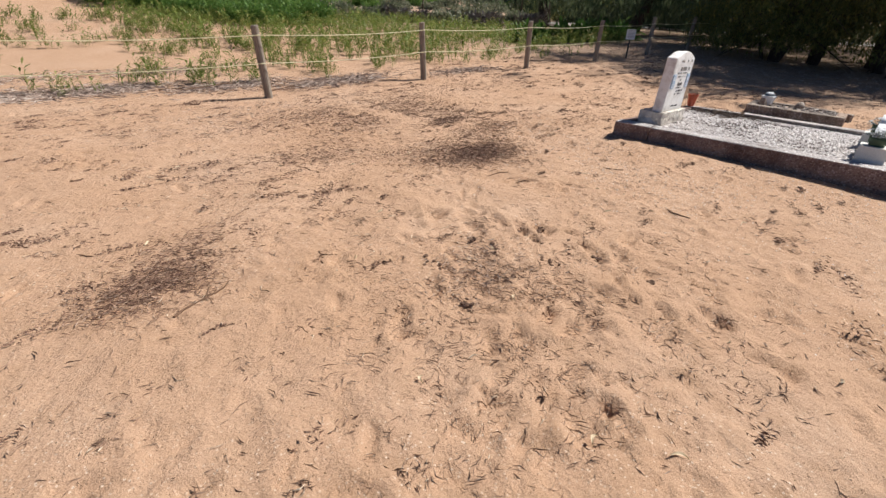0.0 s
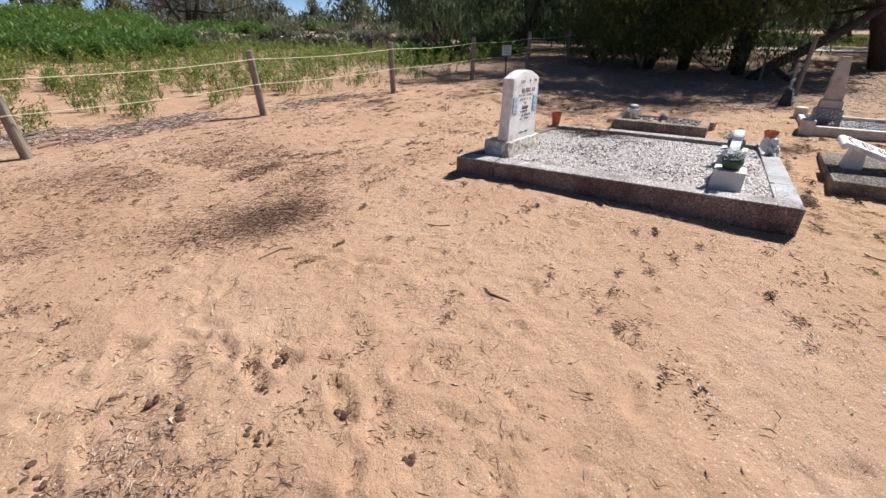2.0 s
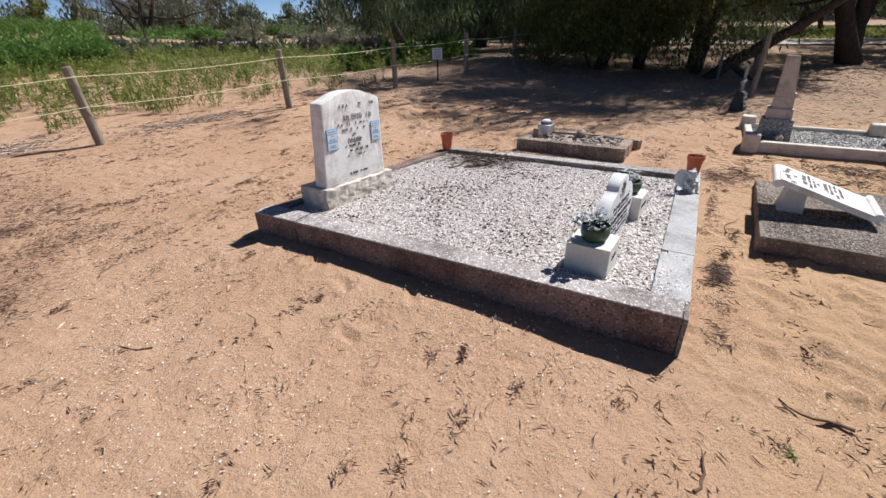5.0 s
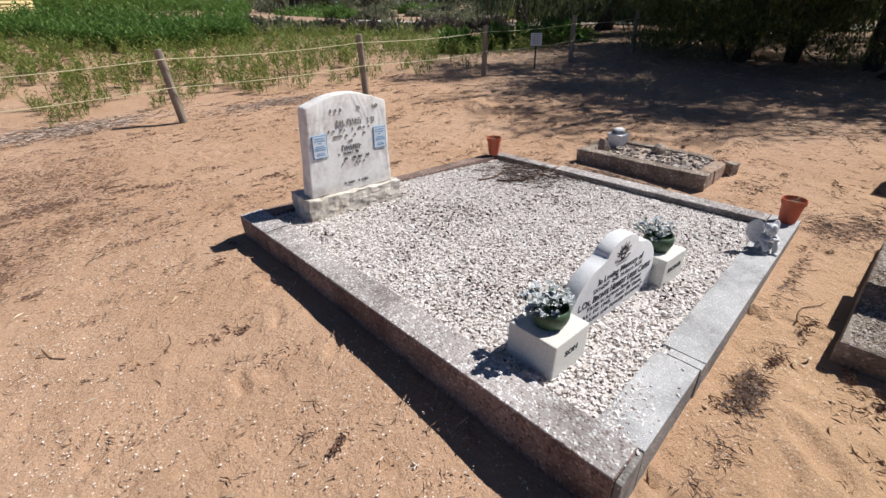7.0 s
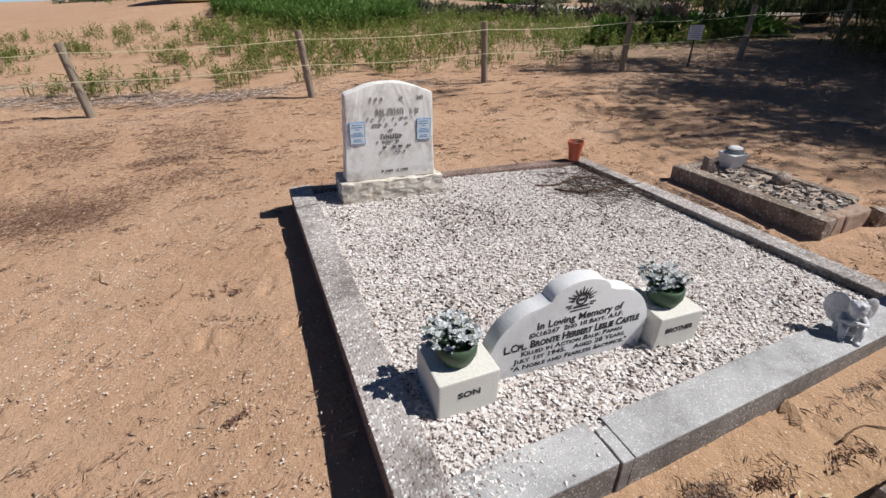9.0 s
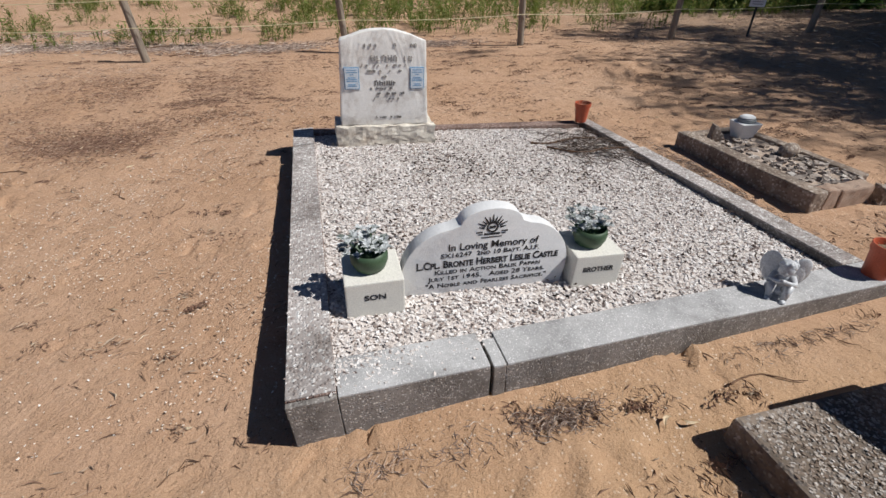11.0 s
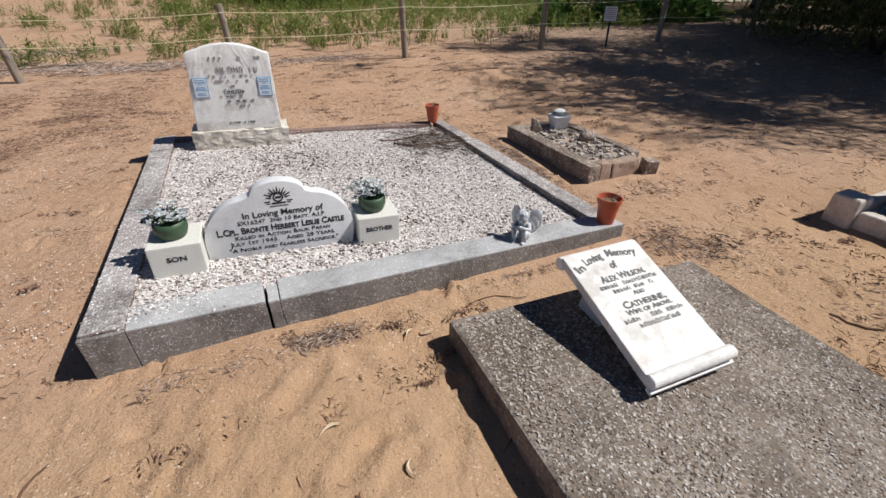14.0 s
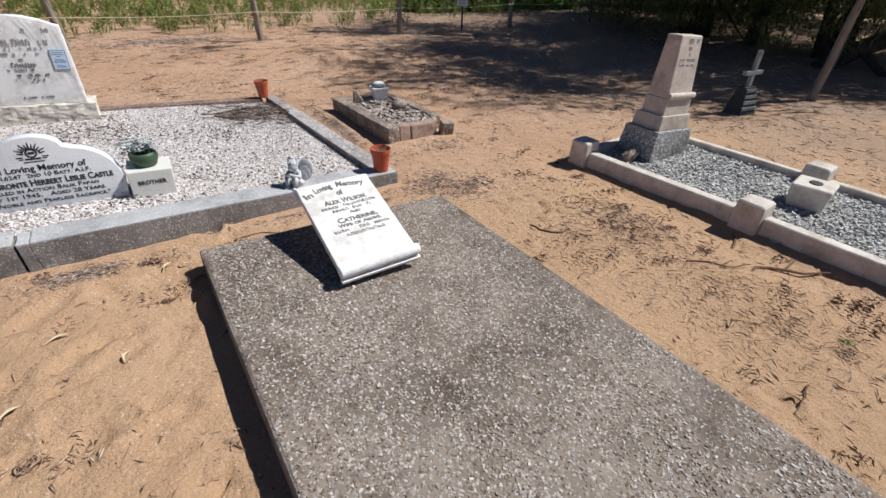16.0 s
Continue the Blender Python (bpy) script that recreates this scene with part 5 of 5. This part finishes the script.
single("fallen_limb", bent, M_BARK, (14.6, -0.1, on(14.6, -0.1)), "long dark limb sloping up from the ground", "branch", rough=0.012)

# bare grey tree and low bush on the far side of the track
tree((22.5, 36.0), 7.5, 6.0, 1.8, M_TWIGS_GREY, M_BARK, "bare grey spreading tree beyond the track", 14, trunks=3, leaves=5000, size=(0.6, 0.03), droop=0.0, girth=0.22, limbs=8, hang=0.2)
tree((30.0, 44.0), 5.0, 3.6, 1.0, M_GUM, M_BARK, "sparse grey-green tree beyond the track", 15, trunks=2, leaves=4200, size=(0.35, 0.10), girth=0.16, hang=0.3)
frng = random.Random(12)
for k in range(13):
    a = radians(38 + 3.6 * k + frng.uniform(-1.5, 1.5))
    r = frng.uniform(75, 130)
    tree((4 + r * math.cos(a), r * math.sin(a)), frng.uniform(6, 8.5), frng.uniform(2.6, 4.0), 0.8, frng.choice((M_GUM, M_GUM, M_WATTLE)), M_GREYBARK, GUMS, 30 + k, trunks=2, leaves=1500, size=(0.65, 0.26), girth=0.2, limbs=6, hang=0.4)
for k, (x, y, h, lf) in enumerate(((42, 30, 5.5, M_GUM), (46, 27, 6.0, M_GUM), (55, 30, 7.0, M_GUM), (55, 20, 7.0, M_SHEOAK), (48, 14, 7.0, M_SHEOAK), (40, 18, 6.0, M_SHEOAK), (50, 4, 8.0, M_SHEOAK), (62, -6, 7.0, M_GUM), (60, -18, 7.0, M_GUM), (52, -26, 7.0, M_WATTLE))):
    tree((x, y), h, 3.6, 0.6, lf, M_BARK, GUMS, 60 + k, trunks=2, leaves=3000, size=(0.42, 0.13), girth=0.16, limbs=6, hang=0.6)


def bush(x, y, r, h, leaf, seed, label):
    rng = np.random.RandomState(seed)
    n = 1500
    d = rng.normal(0, 1, (n, 3))
    d /= np.linalg.norm(d, axis=1, keepdims=True)
    lump = 1 + 0.35 * value_noise(d[:, 0] * 3 + seed, d[:, 1] * 3, 40) + 0.3 * value_noise(d[:, 2] * 4, d[:, 0] * 4 + seed, 41)
    P = d * (rng.uniform(0.45, 1.0, n) * lump)[:, None] * np.array([r, r, h])
    P[:, 2] = np.abs(P[:, 2])
    ob = blades("bush", (P, d + rng.normal(0, 0.6, (n, 3)), rng.uniform(0.15, 0.4, n), rng.uniform(0.05, 0.12, n)), leaf, None)
    ob.location = (x, y, on(x, y) - 0.05)
    tagged(ob, label, "bush", "low bushes beyond the track")


brng = random.Random(9)
for k in range(34):
    a = radians(brng.uniform(36, 66))
    r = brng.uniform(30, 70)
    bush(4 + r * math.cos(a), r * math.sin(a), brng.uniform(0.9, 2.2), brng.uniform(0.4, 0.85), brng.choice((M_LUSH, M_SCRUB, M_SCRUB)), 100 + k, "low grey-green bush beyond the sand track")
for k in range(26):
    a = radians(brng.uniform(6, 36))
    r = brng.uniform(25, 40)
    bush(4 + r * math.cos(a), r * math.sin(a), brng.uniform(0.9, 2.0), brng.uniform(0.8, 1.9), brng.choice((M_SHEOAK, M_SHEOAK, M_WATTLE)), 200 + k, "dark low bush under the trees")
for k in range(22):
    f = k / 21
    x, y = 10.6 + 9.0 * f + brng.uniform(-0.5, 0.5), 18.6 - 6.6 * f + brng.uniform(-0.5, 0.4)
    bush(x, y, brng.uniform(0.4, 0.8), brng.uniform(0.28, 0.52), brng.choice((M_SCRUB, M_SCRUB, M_TWIGS_GREY)), 340 + k, "low dry grey-brown tuft before the track")
for k, (x, y) in enumerate(((15.2, 7.6), (16.1, 6.9), (14.3, 8.0), (13.0, 8.3), (17.0, 7.9))):
    bush(x, y, 0.55, 0.42, M_LUSH, 300 + k, "fresh green bush at the end of the weeds")


for k in range(14):
    a = radians(-38 + 4.0 * k + frng.uniform(-1.5, 1.5))
    r = frng.uniform(58, 95)
    tree((4 + r * math.cos(a), r * math.sin(a)), frng.uniform(6, 9), frng.uniform(3.0, 4.5), 0.3, frng.choice((M_GUM, M_SHEOAK, M_WATTLE)), M_BARK, GUMS, 130 + k, trunks=2, leaves=2200, size=(0.6, 0.24), girth=0.2, limbs=6, hang=0.9)


def far_scrub():
    """The grey-green belt of scrub that closes the view all round."""
    rng = np.random.RandomState(55)
    P, D, L, Wd = [], [], [], []
    for k in range(420):
        a = radians(rng.uniform(-40, 104))
        r = rng.uniform(62, 125)
        x, y = 4 + r * math.cos(a), r * math.sin(a)
        size, h = rng.uniform(1.6, 3.8), rng.uniform(0.9, 2.3)
        m = 120
        d = rng.normal(0, 1, (m, 3))
        d /= np.linalg.norm(d, axis=1, keepdims=True)
        q = d * rng.uniform(0.35, 1.0, (m, 1)) * np.array([size, size, h])
        q[:, 2] = np.abs(q[:, 2]) * rng.uniform(0.7, 1.1, m)
        P.append(q + np.array([x, y, on(x, y) - 0.1]))
        D.append(d + rng.normal(0, 0.6, (m, 3)))
        L.append(rng.uniform(0.4, 1.0, m))
        Wd.append(rng.uniform(0.15, 0.35, m))
    ob = blades("far_scrub", (np.concatenate(P), np.concatenate(D), np.concatenate(L), np.concatenate(Wd)), M_GUM, None)
    tagged(ob, "distant belt of grey-green scrub along the horizon", "scrub", kind="stuff")


far_scrub()


def strip(name, pts, width, material, label, lift=0.02):
    g = Geo()
    n = 60
    for i in range(n + 1):
        f = i / n * (len(pts) - 1)
        k = min(int(f), len(pts) - 2)
        p = Vector((*pts[k], 0)).lerp(Vector((*pts[k + 1], 0)), f - k)
        d = (Vector((*pts[k + 1], 0)) - Vector((*pts[k], 0))).normalized()
        s = Vector((-d.y, d.x, 0))
        for w in (-0.5, -0.25, 0, 0.25, 0.5):
            wob = 0.25 * float(value_noise(np.array(i * 0.45), np.array(w * 9), 50)) if abs(w) == 0.5 else 0
            q = p + s * (width * w + wob)
            g.v.append((q.x, q.y, on(q.x, q.y) + lift))
    for i in range(n):
        for j in range(4):
            a = i * 5 + j
            g.f.append((a, a + 5, a + 6, a + 1))
    ob = part(name, g, material, None)
    return tagged(ob, label, name, kind="structure")


strip("track", [(12.0, 20.0), (13.2, 19), (19, 14.2), (26, 9.0)], 1.3, M_TRACK, "pale sand track behind the weeds", 0.06)
strip("road", [(21, 24), (25.5, 6), (26, -6), (24, -20), (20, -40)], 2.4, M_ROAD, "pale gravel road beyond the trees", 0.05)


def lawn():
    rng = np.random.RandomState(61)
    n = 26000
    P = np.stack([rng.uniform(28.5, 44, n), rng.uniform(-24, 0, n), np.zeros(n)], 1)
    P[:, 2] = lie(P[:, 0], P[:, 1])
    D = rng.normal(0, 0.5, (n, 3))
    D[:, 2] = 1
    ob = blades("lawn", (P, D, rng.uniform(0.08, 0.2, n), rng.uniform(0.05, 0.10, n)), M_GRASS, None)
    tagged(ob, "patchy green grass beyond the road", "grass", kind="stuff")


lawn()


def house(x, y, rz, w, d, h):
    t = thing("house", (x, y, on(x, y) - 0.1), "low cream house with pale metal roof beyond the road", "house", rz=rz)
    part("wall", Geo().box(-w / 2, -d / 2, 0, w / 2, d / 2, h), M_WALL, t)
    ov = 0.6
    part("roof", Geo().add([(-w / 2 - ov, -d / 2 - ov, h), (w / 2 + ov, -d / 2 - ov, h), (w / 2 + ov, d / 2 + ov, h), (-w / 2 - ov, d / 2 + ov, h), (-w / 2 + 1, 0, h + 1.6), (w / 2 - 1, 0, h + 1.6)], [(0, 1, 5, 4), (1, 2, 5), (2, 3, 4, 5), (3, 0, 4), (3, 2, 1, 0)]), M_ROOF, t)
    for i in range(4):
        wx = -w / 2 + w * (i + 0.5) / 4
        win = part("window", Geo().box(wx - 0.7, -d / 2 - 0.04, 0.9, wx + 0.7, -d / 2 + 0.05, 2.0), M_GLASS, t)
        part("frame", Geo().box(wx - 0.78, -d / 2 - 0.06, 0.82, wx + 0.78, -d / 2 - 0.045, 0.90).box(wx - 0.78, -d / 2 - 0.06, 2.0, wx + 0.78, -d / 2 - 0.045, 2.08).box(wx - 0.03, -d / 2 - 0.06, 0.9, wx + 0.03, -d / 2 - 0.045, 2.0), M_ROOF, win)


house(68.0, -5.5, 90 + 180, 9, 7, 2.6)
house(66.0, -25.0, -72, 11, 7, 2.6)


def water_tank(x, y):
    t = thing("water_tank", (x, y, on(x, y) - 0.1), "yellow-cream corrugated water tank on the rise", "water tank")
    prof = []
    for i in range(61):
        prof.append((1.9 + 0.03 * math.sin(i * 1.9), 2.2 * i / 60))
    part("body", Geo().lathe(prof, 40), M_TANK, t, smooth=True)
    part("roof", Geo().lathe([(1.95, 2.2), (1.9, 2.25), (0.2, 2.55), (0.05, 2.56)], 40), M_ROOF, t)


water_tank(4.2, 25.5)
single("white_post", Geo().lathe([(0.06, 0), (0.06, 1.3), (0.04, 1.32)], 12), M_SIGN, (15.0, 43.0, on(15, 43)), "thin white marker post on the rise", "post")
for k, (x, y) in enumerate(((16.5, 16.5), (20.5, 13.8), (13.0, 18.0))):
    single("star_post", Geo().box(-0.02, -0.02, -0.2, 0.02, 0.02, 1.15), M_BARK, (x, y, on(x, y)), "thin dark steel fence post beyond the weeds", "post", "far posts")

# ---- litter on the sand ----


def sticks(name, count, place, length, width, material, seed, label, parent=None, category="litter", top=None):
    """Many thin dry twigs lying about: four-sided slivers in one mesh."""
    rng = np.random.RandomState(seed)
    V, F = [], []
    for _ in range(count):
        p = place(rng)
        if p is None:
            continue
        x, y, dz = p
        a = rng.uniform(0, 6.28)
        ln, w = rng.uniform(*length), rng.uniform(*width)
        d = np.array([math.cos(a), math.sin(a), rng.normal(0, 0.12)]) * ln / 2
        s = np.array([-math.sin(a), math.cos(a), 0]) * w / 2
        c = np.array([x, y, (top(x, y) if top else on(x, y)) + dz + 0.004])
        k = np.array([rng.normal(0, 0.15) * ln * -math.sin(a), rng.normal(0, 0.15) * ln * math.cos(a), w * 0.9])
        n = len(V)
        V += [c - d, c + k * [1, 1, 0] - s, c + k * [1, 1, 0] + s, c + d, c + k]
        F += [(n, n + 1, n + 4), (n, n + 4, n + 2), (n + 3, n + 4, n + 1), (n + 3, n + 2, n + 4)]
    me = bpy.data.meshes.new(name)
    me.from_pydata([tuple(v) for v in V], [], F)
    me.update()
    me.materials.append(material)
    ob = new(name, me)
    ob.parent = parent
    return tagged(ob, label, category, kind="stuff")


def inside_graves(x, y):
    return (4.83 < x < 7.28 and -0.52 < y < 1.9) or (6.06 < x < 7.36 and -3.1 < y < -0.78) or (8.5 < x < 9.62 and -3.3 < y < -0.7) or (7.42 < x < 8.1 and 0.1 < y < 1.2)


def all_over(rng):
    x, y = rng.uniform(-0.8, 11), rng.uniform(-3.5, 7.2)
    d = 0.5 + 0.5 * float(value_noise(np.array(x * 0.9), np.array(y * 0.9), 71))
    if inside_graves(x, y) or rng.rand() > 0.15 + 0.85 * d:
        return None
    return (x, y, rng.uniform(0, 0.006))


sticks("twig_litter", 14000, all_over, (0.015, 0.08), (0.002, 0.006), M_TWIG, 72, "fine dry twigs and bark scattered over the sand")
sticks("leaf_litter", 420, all_over, (0.03, 0.08), (0.006, 0.013), M_DRYLEAF, 73, "cream dry leaves scattered over the sand")



def clump_spots():
    rng = np.random.RandomState(95)
    spots = []
    while len(spots) < 760:
        x, y = rng.uniform(-0.6, 10.5), rng.uniform(-3.2, 6.6)
        if not inside_graves(x, y):
            spots.append((x, y, rng.uniform(0.02, 0.09)))
    return spots


CLUMPS = clump_spots()


def clump_place(rng):
    x, y, r = CLUMPS[rng.randint(len(CLUMPS))]
    return (x + rng.normal(0, r), y + rng.normal(0, r * 0.6), rng.normal(0.002, 0.003))


sticks("bark_crumbs", 20000, clump_place, (0.010, 0.05), (0.002, 0.0055), M_TWIG, 96, "small tufts of brown bark crumbs on the sand")

def tuft_spots():
    rng = np.random.RandomState(196)
    spots = []
    while len(spots) < 620:
        x, y = rng.uniform(-0.6, 9.5), rng.uniform(-2.9, 6.2)
        want = 0.16 + 0.84 * float(ease(1.6, 3.2, y)) + 0.5 * float(ease(7.2, 8.2, x))
        if not inside_graves(x, y) and rng.rand() < want * (0.35 + 0.65 * float(value_noise(np.array(x * 0.8), np.array(y * 0.8), 197) > -0.1)):
            spots.append((x, y, rng.uniform(0.015, 0.075), rng.uniform(-0.5, 0.5)))
    return spots


TUFTS = tuft_spots()


def tuft_place(rng):
    x, y, r, a = TUFTS[rng.randint(len(TUFTS))]
    u, v = rng.normal(0, r * 1.3), rng.normal(0, r * 0.4)
    x, y = x + u * math.cos(a) - v * math.sin(a), y + u * math.sin(a) + v * math.cos(a)
    return None if inside_graves(x, y) else (x, y, abs(rng.normal(0.003, 0.004)))


sticks("leaf_tufts", 26000, tuft_place, (0.010, 0.036), (0.003, 0.007), M_REDLITTER, 198, "small dark red-brown tufts of dead leaves on sand")


def trodden(rng):
    x, y = rng.normal(1.75, 0.55), rng.normal(0.95, 0.42)
    return (x, y, rng.normal(0.0, 0.004))


sticks("trodden_litter", 3600, trodden, (0.012, 0.075), (0.0016, 0.0042), M_TWIG, 97, "brown twigs and bark trodden into loose sand")

PATCHES = [(2.6, 4.9, 1.2, 0.5, 300), (5.5, 4.3, 1.4, 0.5, 260), (4.3, 4.6, 0.9, 0.4, 260), (6.4, 2.9, 0.9, 0.4, 180), (5.6, 2.4, 0.4, 0.2, 90), (3.35, 2.45, 0.42, 0.26, 1100), (3.0, 2.75, 0.5, 0.3, 350), (3.6, 3.95, 0.9, 0.35, 900), (4.0, 2.9, 0.5, 0.25, 300), (2.2, 3.3, 0.7, 0.35, 360), (3.9, 3.4, 0.35, 0.12, 300), (2.9, 4.4, 0.9, 0.25, 420), (4.5, 3.6, 0.5, 0.25, 160), (0.62, 2.2, 0.24, 0.18, 560), (0.95, 2.45, 0.35, 0.2, 220), (1.9, 1.25, 0.4, 0.25, 200),
           (5.30, -0.64, 0.12, 0.06, 190), (5.60, -0.62, 0.16, 0.05, 230), (5.02, -0.64, 0.06, 0.03, 40), (5.13, -0.60, 0.05, 0.03, 40), (7.42, -0.55, 0.22, 0.14, 260), (7.62, -0.75, 0.25, 0.12, 260), (6.6, -0.53, 0.35, 0.05, 110), (8.05, -1.55, 0.20, 0.22, 320), (7.75, -1.2, 0.30, 0.35, 260), (7.35, 0.75, 0.05, 0.5, 220),
           (1.6, 7.1, 0.8, 0.35, 520), (0.8, 8.6, 1.4, 0.4, 200), (2.8, 8.2, 1.0, 0.4, 160), (3.0, 6.5, 0.7, 0.3, 420), (4.4, 5.95, 0.8, 0.3, 520), (0.6, 7.3, 0.6, 0.4, 300), (6.6, 5.5, 0.7, 0.25, 200), (2.0, 0.5, 0.5, 0.4, 140), (7.9, -2.2, 0.35, 0.6, 420), (7.9, 0.0, 0.3, 0.2, 160), (5.0, 2.4, 0.5, 0.15, 160)]


def patch_place(cx, cy, sx, sy):
    def place(rng):
        x, y = rng.normal(cx, sx * 0.6), rng.normal(cy, sy * 0.6)
        if inside_graves(x, y):
            return None
        return (x, y, abs(rng.normal(0, 0.004)))
    return place


for k, (cx, cy, sx, sy, n) in enumerate(PATCHES):
    sticks("needle_patch", int(n * (4.0 if cy > 0 else 2.2)), patch_place(cx, cy, sx, sy), (0.015, 0.065) if cy < 5 else (0.05, 0.17), (0.0015, 0.004) if cy < 5 else (0.004, 0.010), M_REDLITTER if 1.5 < cy < 4.7 else M_NEEDLE, 80 + k, "flat patch of grey-brown needle litter on sand", category="litter")


def shade_place(rng):
    x, y = rng.uniform(8, 19), rng.uniform(-6, 7)
    d = float(value_noise(np.array(x * 0.5), np.array(y * 0.5), 75))
    if inside_graves(x, y) or rng.rand() > ease(8.5, 12.5, x + 1.5 * d):
        return None
    return (x, y, abs(rng.normal(0, 0.02)))


sticks("forest_litter", 22000, shade_place, (0.03, 0.13), (0.003, 0.008), M_NEEDLE, 76, "grey fallen twigs and needles under the trees")


def corner_place(rng):
    x, y = rng.normal(6.88, 0.20), rng.normal(1.28, 0.22)
    if not (5.0 < x < 7.12 and 0 < y < 1.75):
        return None
    return (x, y, abs(rng.normal(0, 0.012)))


def on_bed(x, y):
    return float(bed_height(x, y)) + 0.012


sticks("needle_heap", 900, corner_place, (0.05, 0.16), (0.002, 0.005), M_BARKBIT, 77, "dark dry twigs fallen on the white gravel", top=on_bed)


def bed_place(rng):
    x, y = rng.uniform(5.0, 7.1), rng.uniform(-0.3, 1.7)
    d = float(value_noise(np.array(x * 3.4), np.array(y * 4.6), 78))
    return (x, y, 0.0) if rng.rand() < 0.06 + 0.85 * max(0, d - 0.1) else None


sticks("gravel_twigs", 7000, bed_place, (0.010, 0.032), (0.004, 0.011), M_BARKBIT, 79, "dark bark bits lying among the white gravel", top=on_bed)


def stick(x, y, ln, a, r, seed, fork=False, top=None):
    rng = random.Random(seed)
    z = (top(x, y) if top else on(x, y)) + r * 0.7
    pts = []
    n = 6
    for i in range(n + 1):
        f = i / n - 0.5
        pts.append((f * ln, rng.gauss(0, 0.02) * ln + 0.08 * ln * math.sin(f * 5 + seed), r * 0.4 * abs(rng.gauss(0, 1))))
    g = Geo().tube(pts, [r * (1.0 - 0.10 * i) for i in range(n + 1)], 6)
    if fork:
        g.tube([pts[3], (pts[3][0] + ln * 0.25, pts[3][1] + ln * 0.14, r)], [r * 0.6, r * 0.35], 5)
    single("stick", g, M_STICK, (x, y, z), "dry brown stick lying on the sand", "stick", "loose sticks", rz=a)


stick(3.30, 0.74, 0.17, 68, 0.007, 1, True)
stick(3.83, 1.43, 0.16, 120, 0.006, 2, True)
stick(1.62, -0.35, 0.36, -38, 0.009, 3, True)
stick(1.72, -0.50, 0.30, -30, 0.006, 4)
stick(3.02, 2.02, 0.20, 160, 0.005, 5)
stick(4.35, -0.62, 0.16, -12, 0.006, 6)
stick(4.75, -0.92, 0.20, 75, 0.006, 7)
stick(6.35, -0.66, 0.26, -12, 0.004, 8)
stick(8.35, -2.25, 0.40, -28, 0.010, 9, True)
stick(8.1, -2.05, 0.3, -35, 0.005, 10, True)
stick(7.62, -1.38, 0.18, -60, 0.008, 11)
stick(8.45, -1.95, 0.2, 20, 0.007, 12)
stick(2.55, 6.60, 0.9, 172, 0.012, 14, True)
stick(3.4, 5.85, 0.5, 10, 0.010, 15)
stick(0.75, 1.95, 0.30, 25, 0.006, 16, True)
stick(4.2, 1.15, 0.13, 70, 0.006, 17)
stick(6.78, 1.22, 0.55, -20, 0.009, 18, True, on_bed)
stick(6.70, 1.42, 0.50, -12, 0.008, 19, False, on_bed)
srng = random.Random(77)
for k in range(70):
    x, y = srng.uniform(-0.3, 9.5), srng.uniform(-3.0, 5.5)
    if not inside_graves(x, y):
        stick(x, y, srng.uniform(0.07, 0.2), srng.uniform(0, 360), srng.uniform(0.0015, 0.0035), 100 + k, srng.random() < 0.3)


def dry_leaf(x, y, a, ln):
    g = Geo()
    n = 6
    ln = ln * 0.62
    for i in range(n + 1):
        f = i / n
        w = 0.006 * math.sin(math.pi * min(0.97, f * 0.94 + 0.03))
        yb = 0.02 * math.sin(f * 2.6)
        g.v += [(ln * (f - 0.5), yb - w, 0.004 + 0.006 * math.sin(math.pi * f)), (ln * (f - 0.5), yb, 0.001 + 0.006 * math.sin(math.pi * f)), (ln * (f - 0.5), yb + w, 0.005 + 0.006 * math.sin(math.pi * f))]
    for i in range(n):
        for j in range(2):
            q = i * 3 + j
            g.f.append((q, q + 3, q + 4, q + 1))
    single("dry_leaf", g, M_DRYLEAF, (x, y, on(x, y) + 0.008), "curled cream dry leaf on the sand", "leaf", "fallen leaves", rz=a)


for x, y, a, ln in ((5.93, -0.72, 25, 0.09), (1.42, 0.12, -70, 0.10), (1.30, 0.33, -5, 0.08), (1.75, 0.95, 20, 0.07), (2.05, 1.30, 40, 0.06), (5.55, -1.05, 5, 0.13), (5.75, -1.25, 70, 0.10), (5.45, -1.35, 20, 0.12), (6.0, -0.72, 140, 0.08), (1.1, 0.9, 30, 0.06), (7.7, -0.4, 100, 0.07)):
    dry_leaf(x, y, a, ln)
for k in range(16):
    x, y = srng.gauss(2.1, 0.30), srng.gauss(1.22, 0.22)
    g = Geo()
    for _ in range(4):
        ball(g, (srng.gauss(0, 0.018), srng.gauss(0, 0.018), 0.008), srng.uniform(0.006, 0.013), 1.2, 1, 0.7, 6)
    single("dung_clod", g, M_DUNG, (x, y, on(x, y)), "dark dry clod lying on the sand", "clod", "dark clods", rough=0.006)
for x, y in ((4.55, -0.85), (4.62, -0.70), (8.0, -2.6)):
    rng8 = np.random.RandomState(int(x * 100))
    P = rng8.normal(0, 0.012, (26, 3)) * np.array([1, 1, 0])
    D = rng8.normal(0, 1, (26, 3))
    D[:, 2] = abs(D[:, 2]) * 0.5
    ob = blades("seedling", (P, D, rng8.uniform(0.012, 0.026, 26), rng8.uniform(0.004, 0.008, 26)), M_WEED, None)
    ob.location = (x, y, on(x, y))
    tagged(ob, "tiny green seedling sprouting from the sand", "weed", "seedlings")
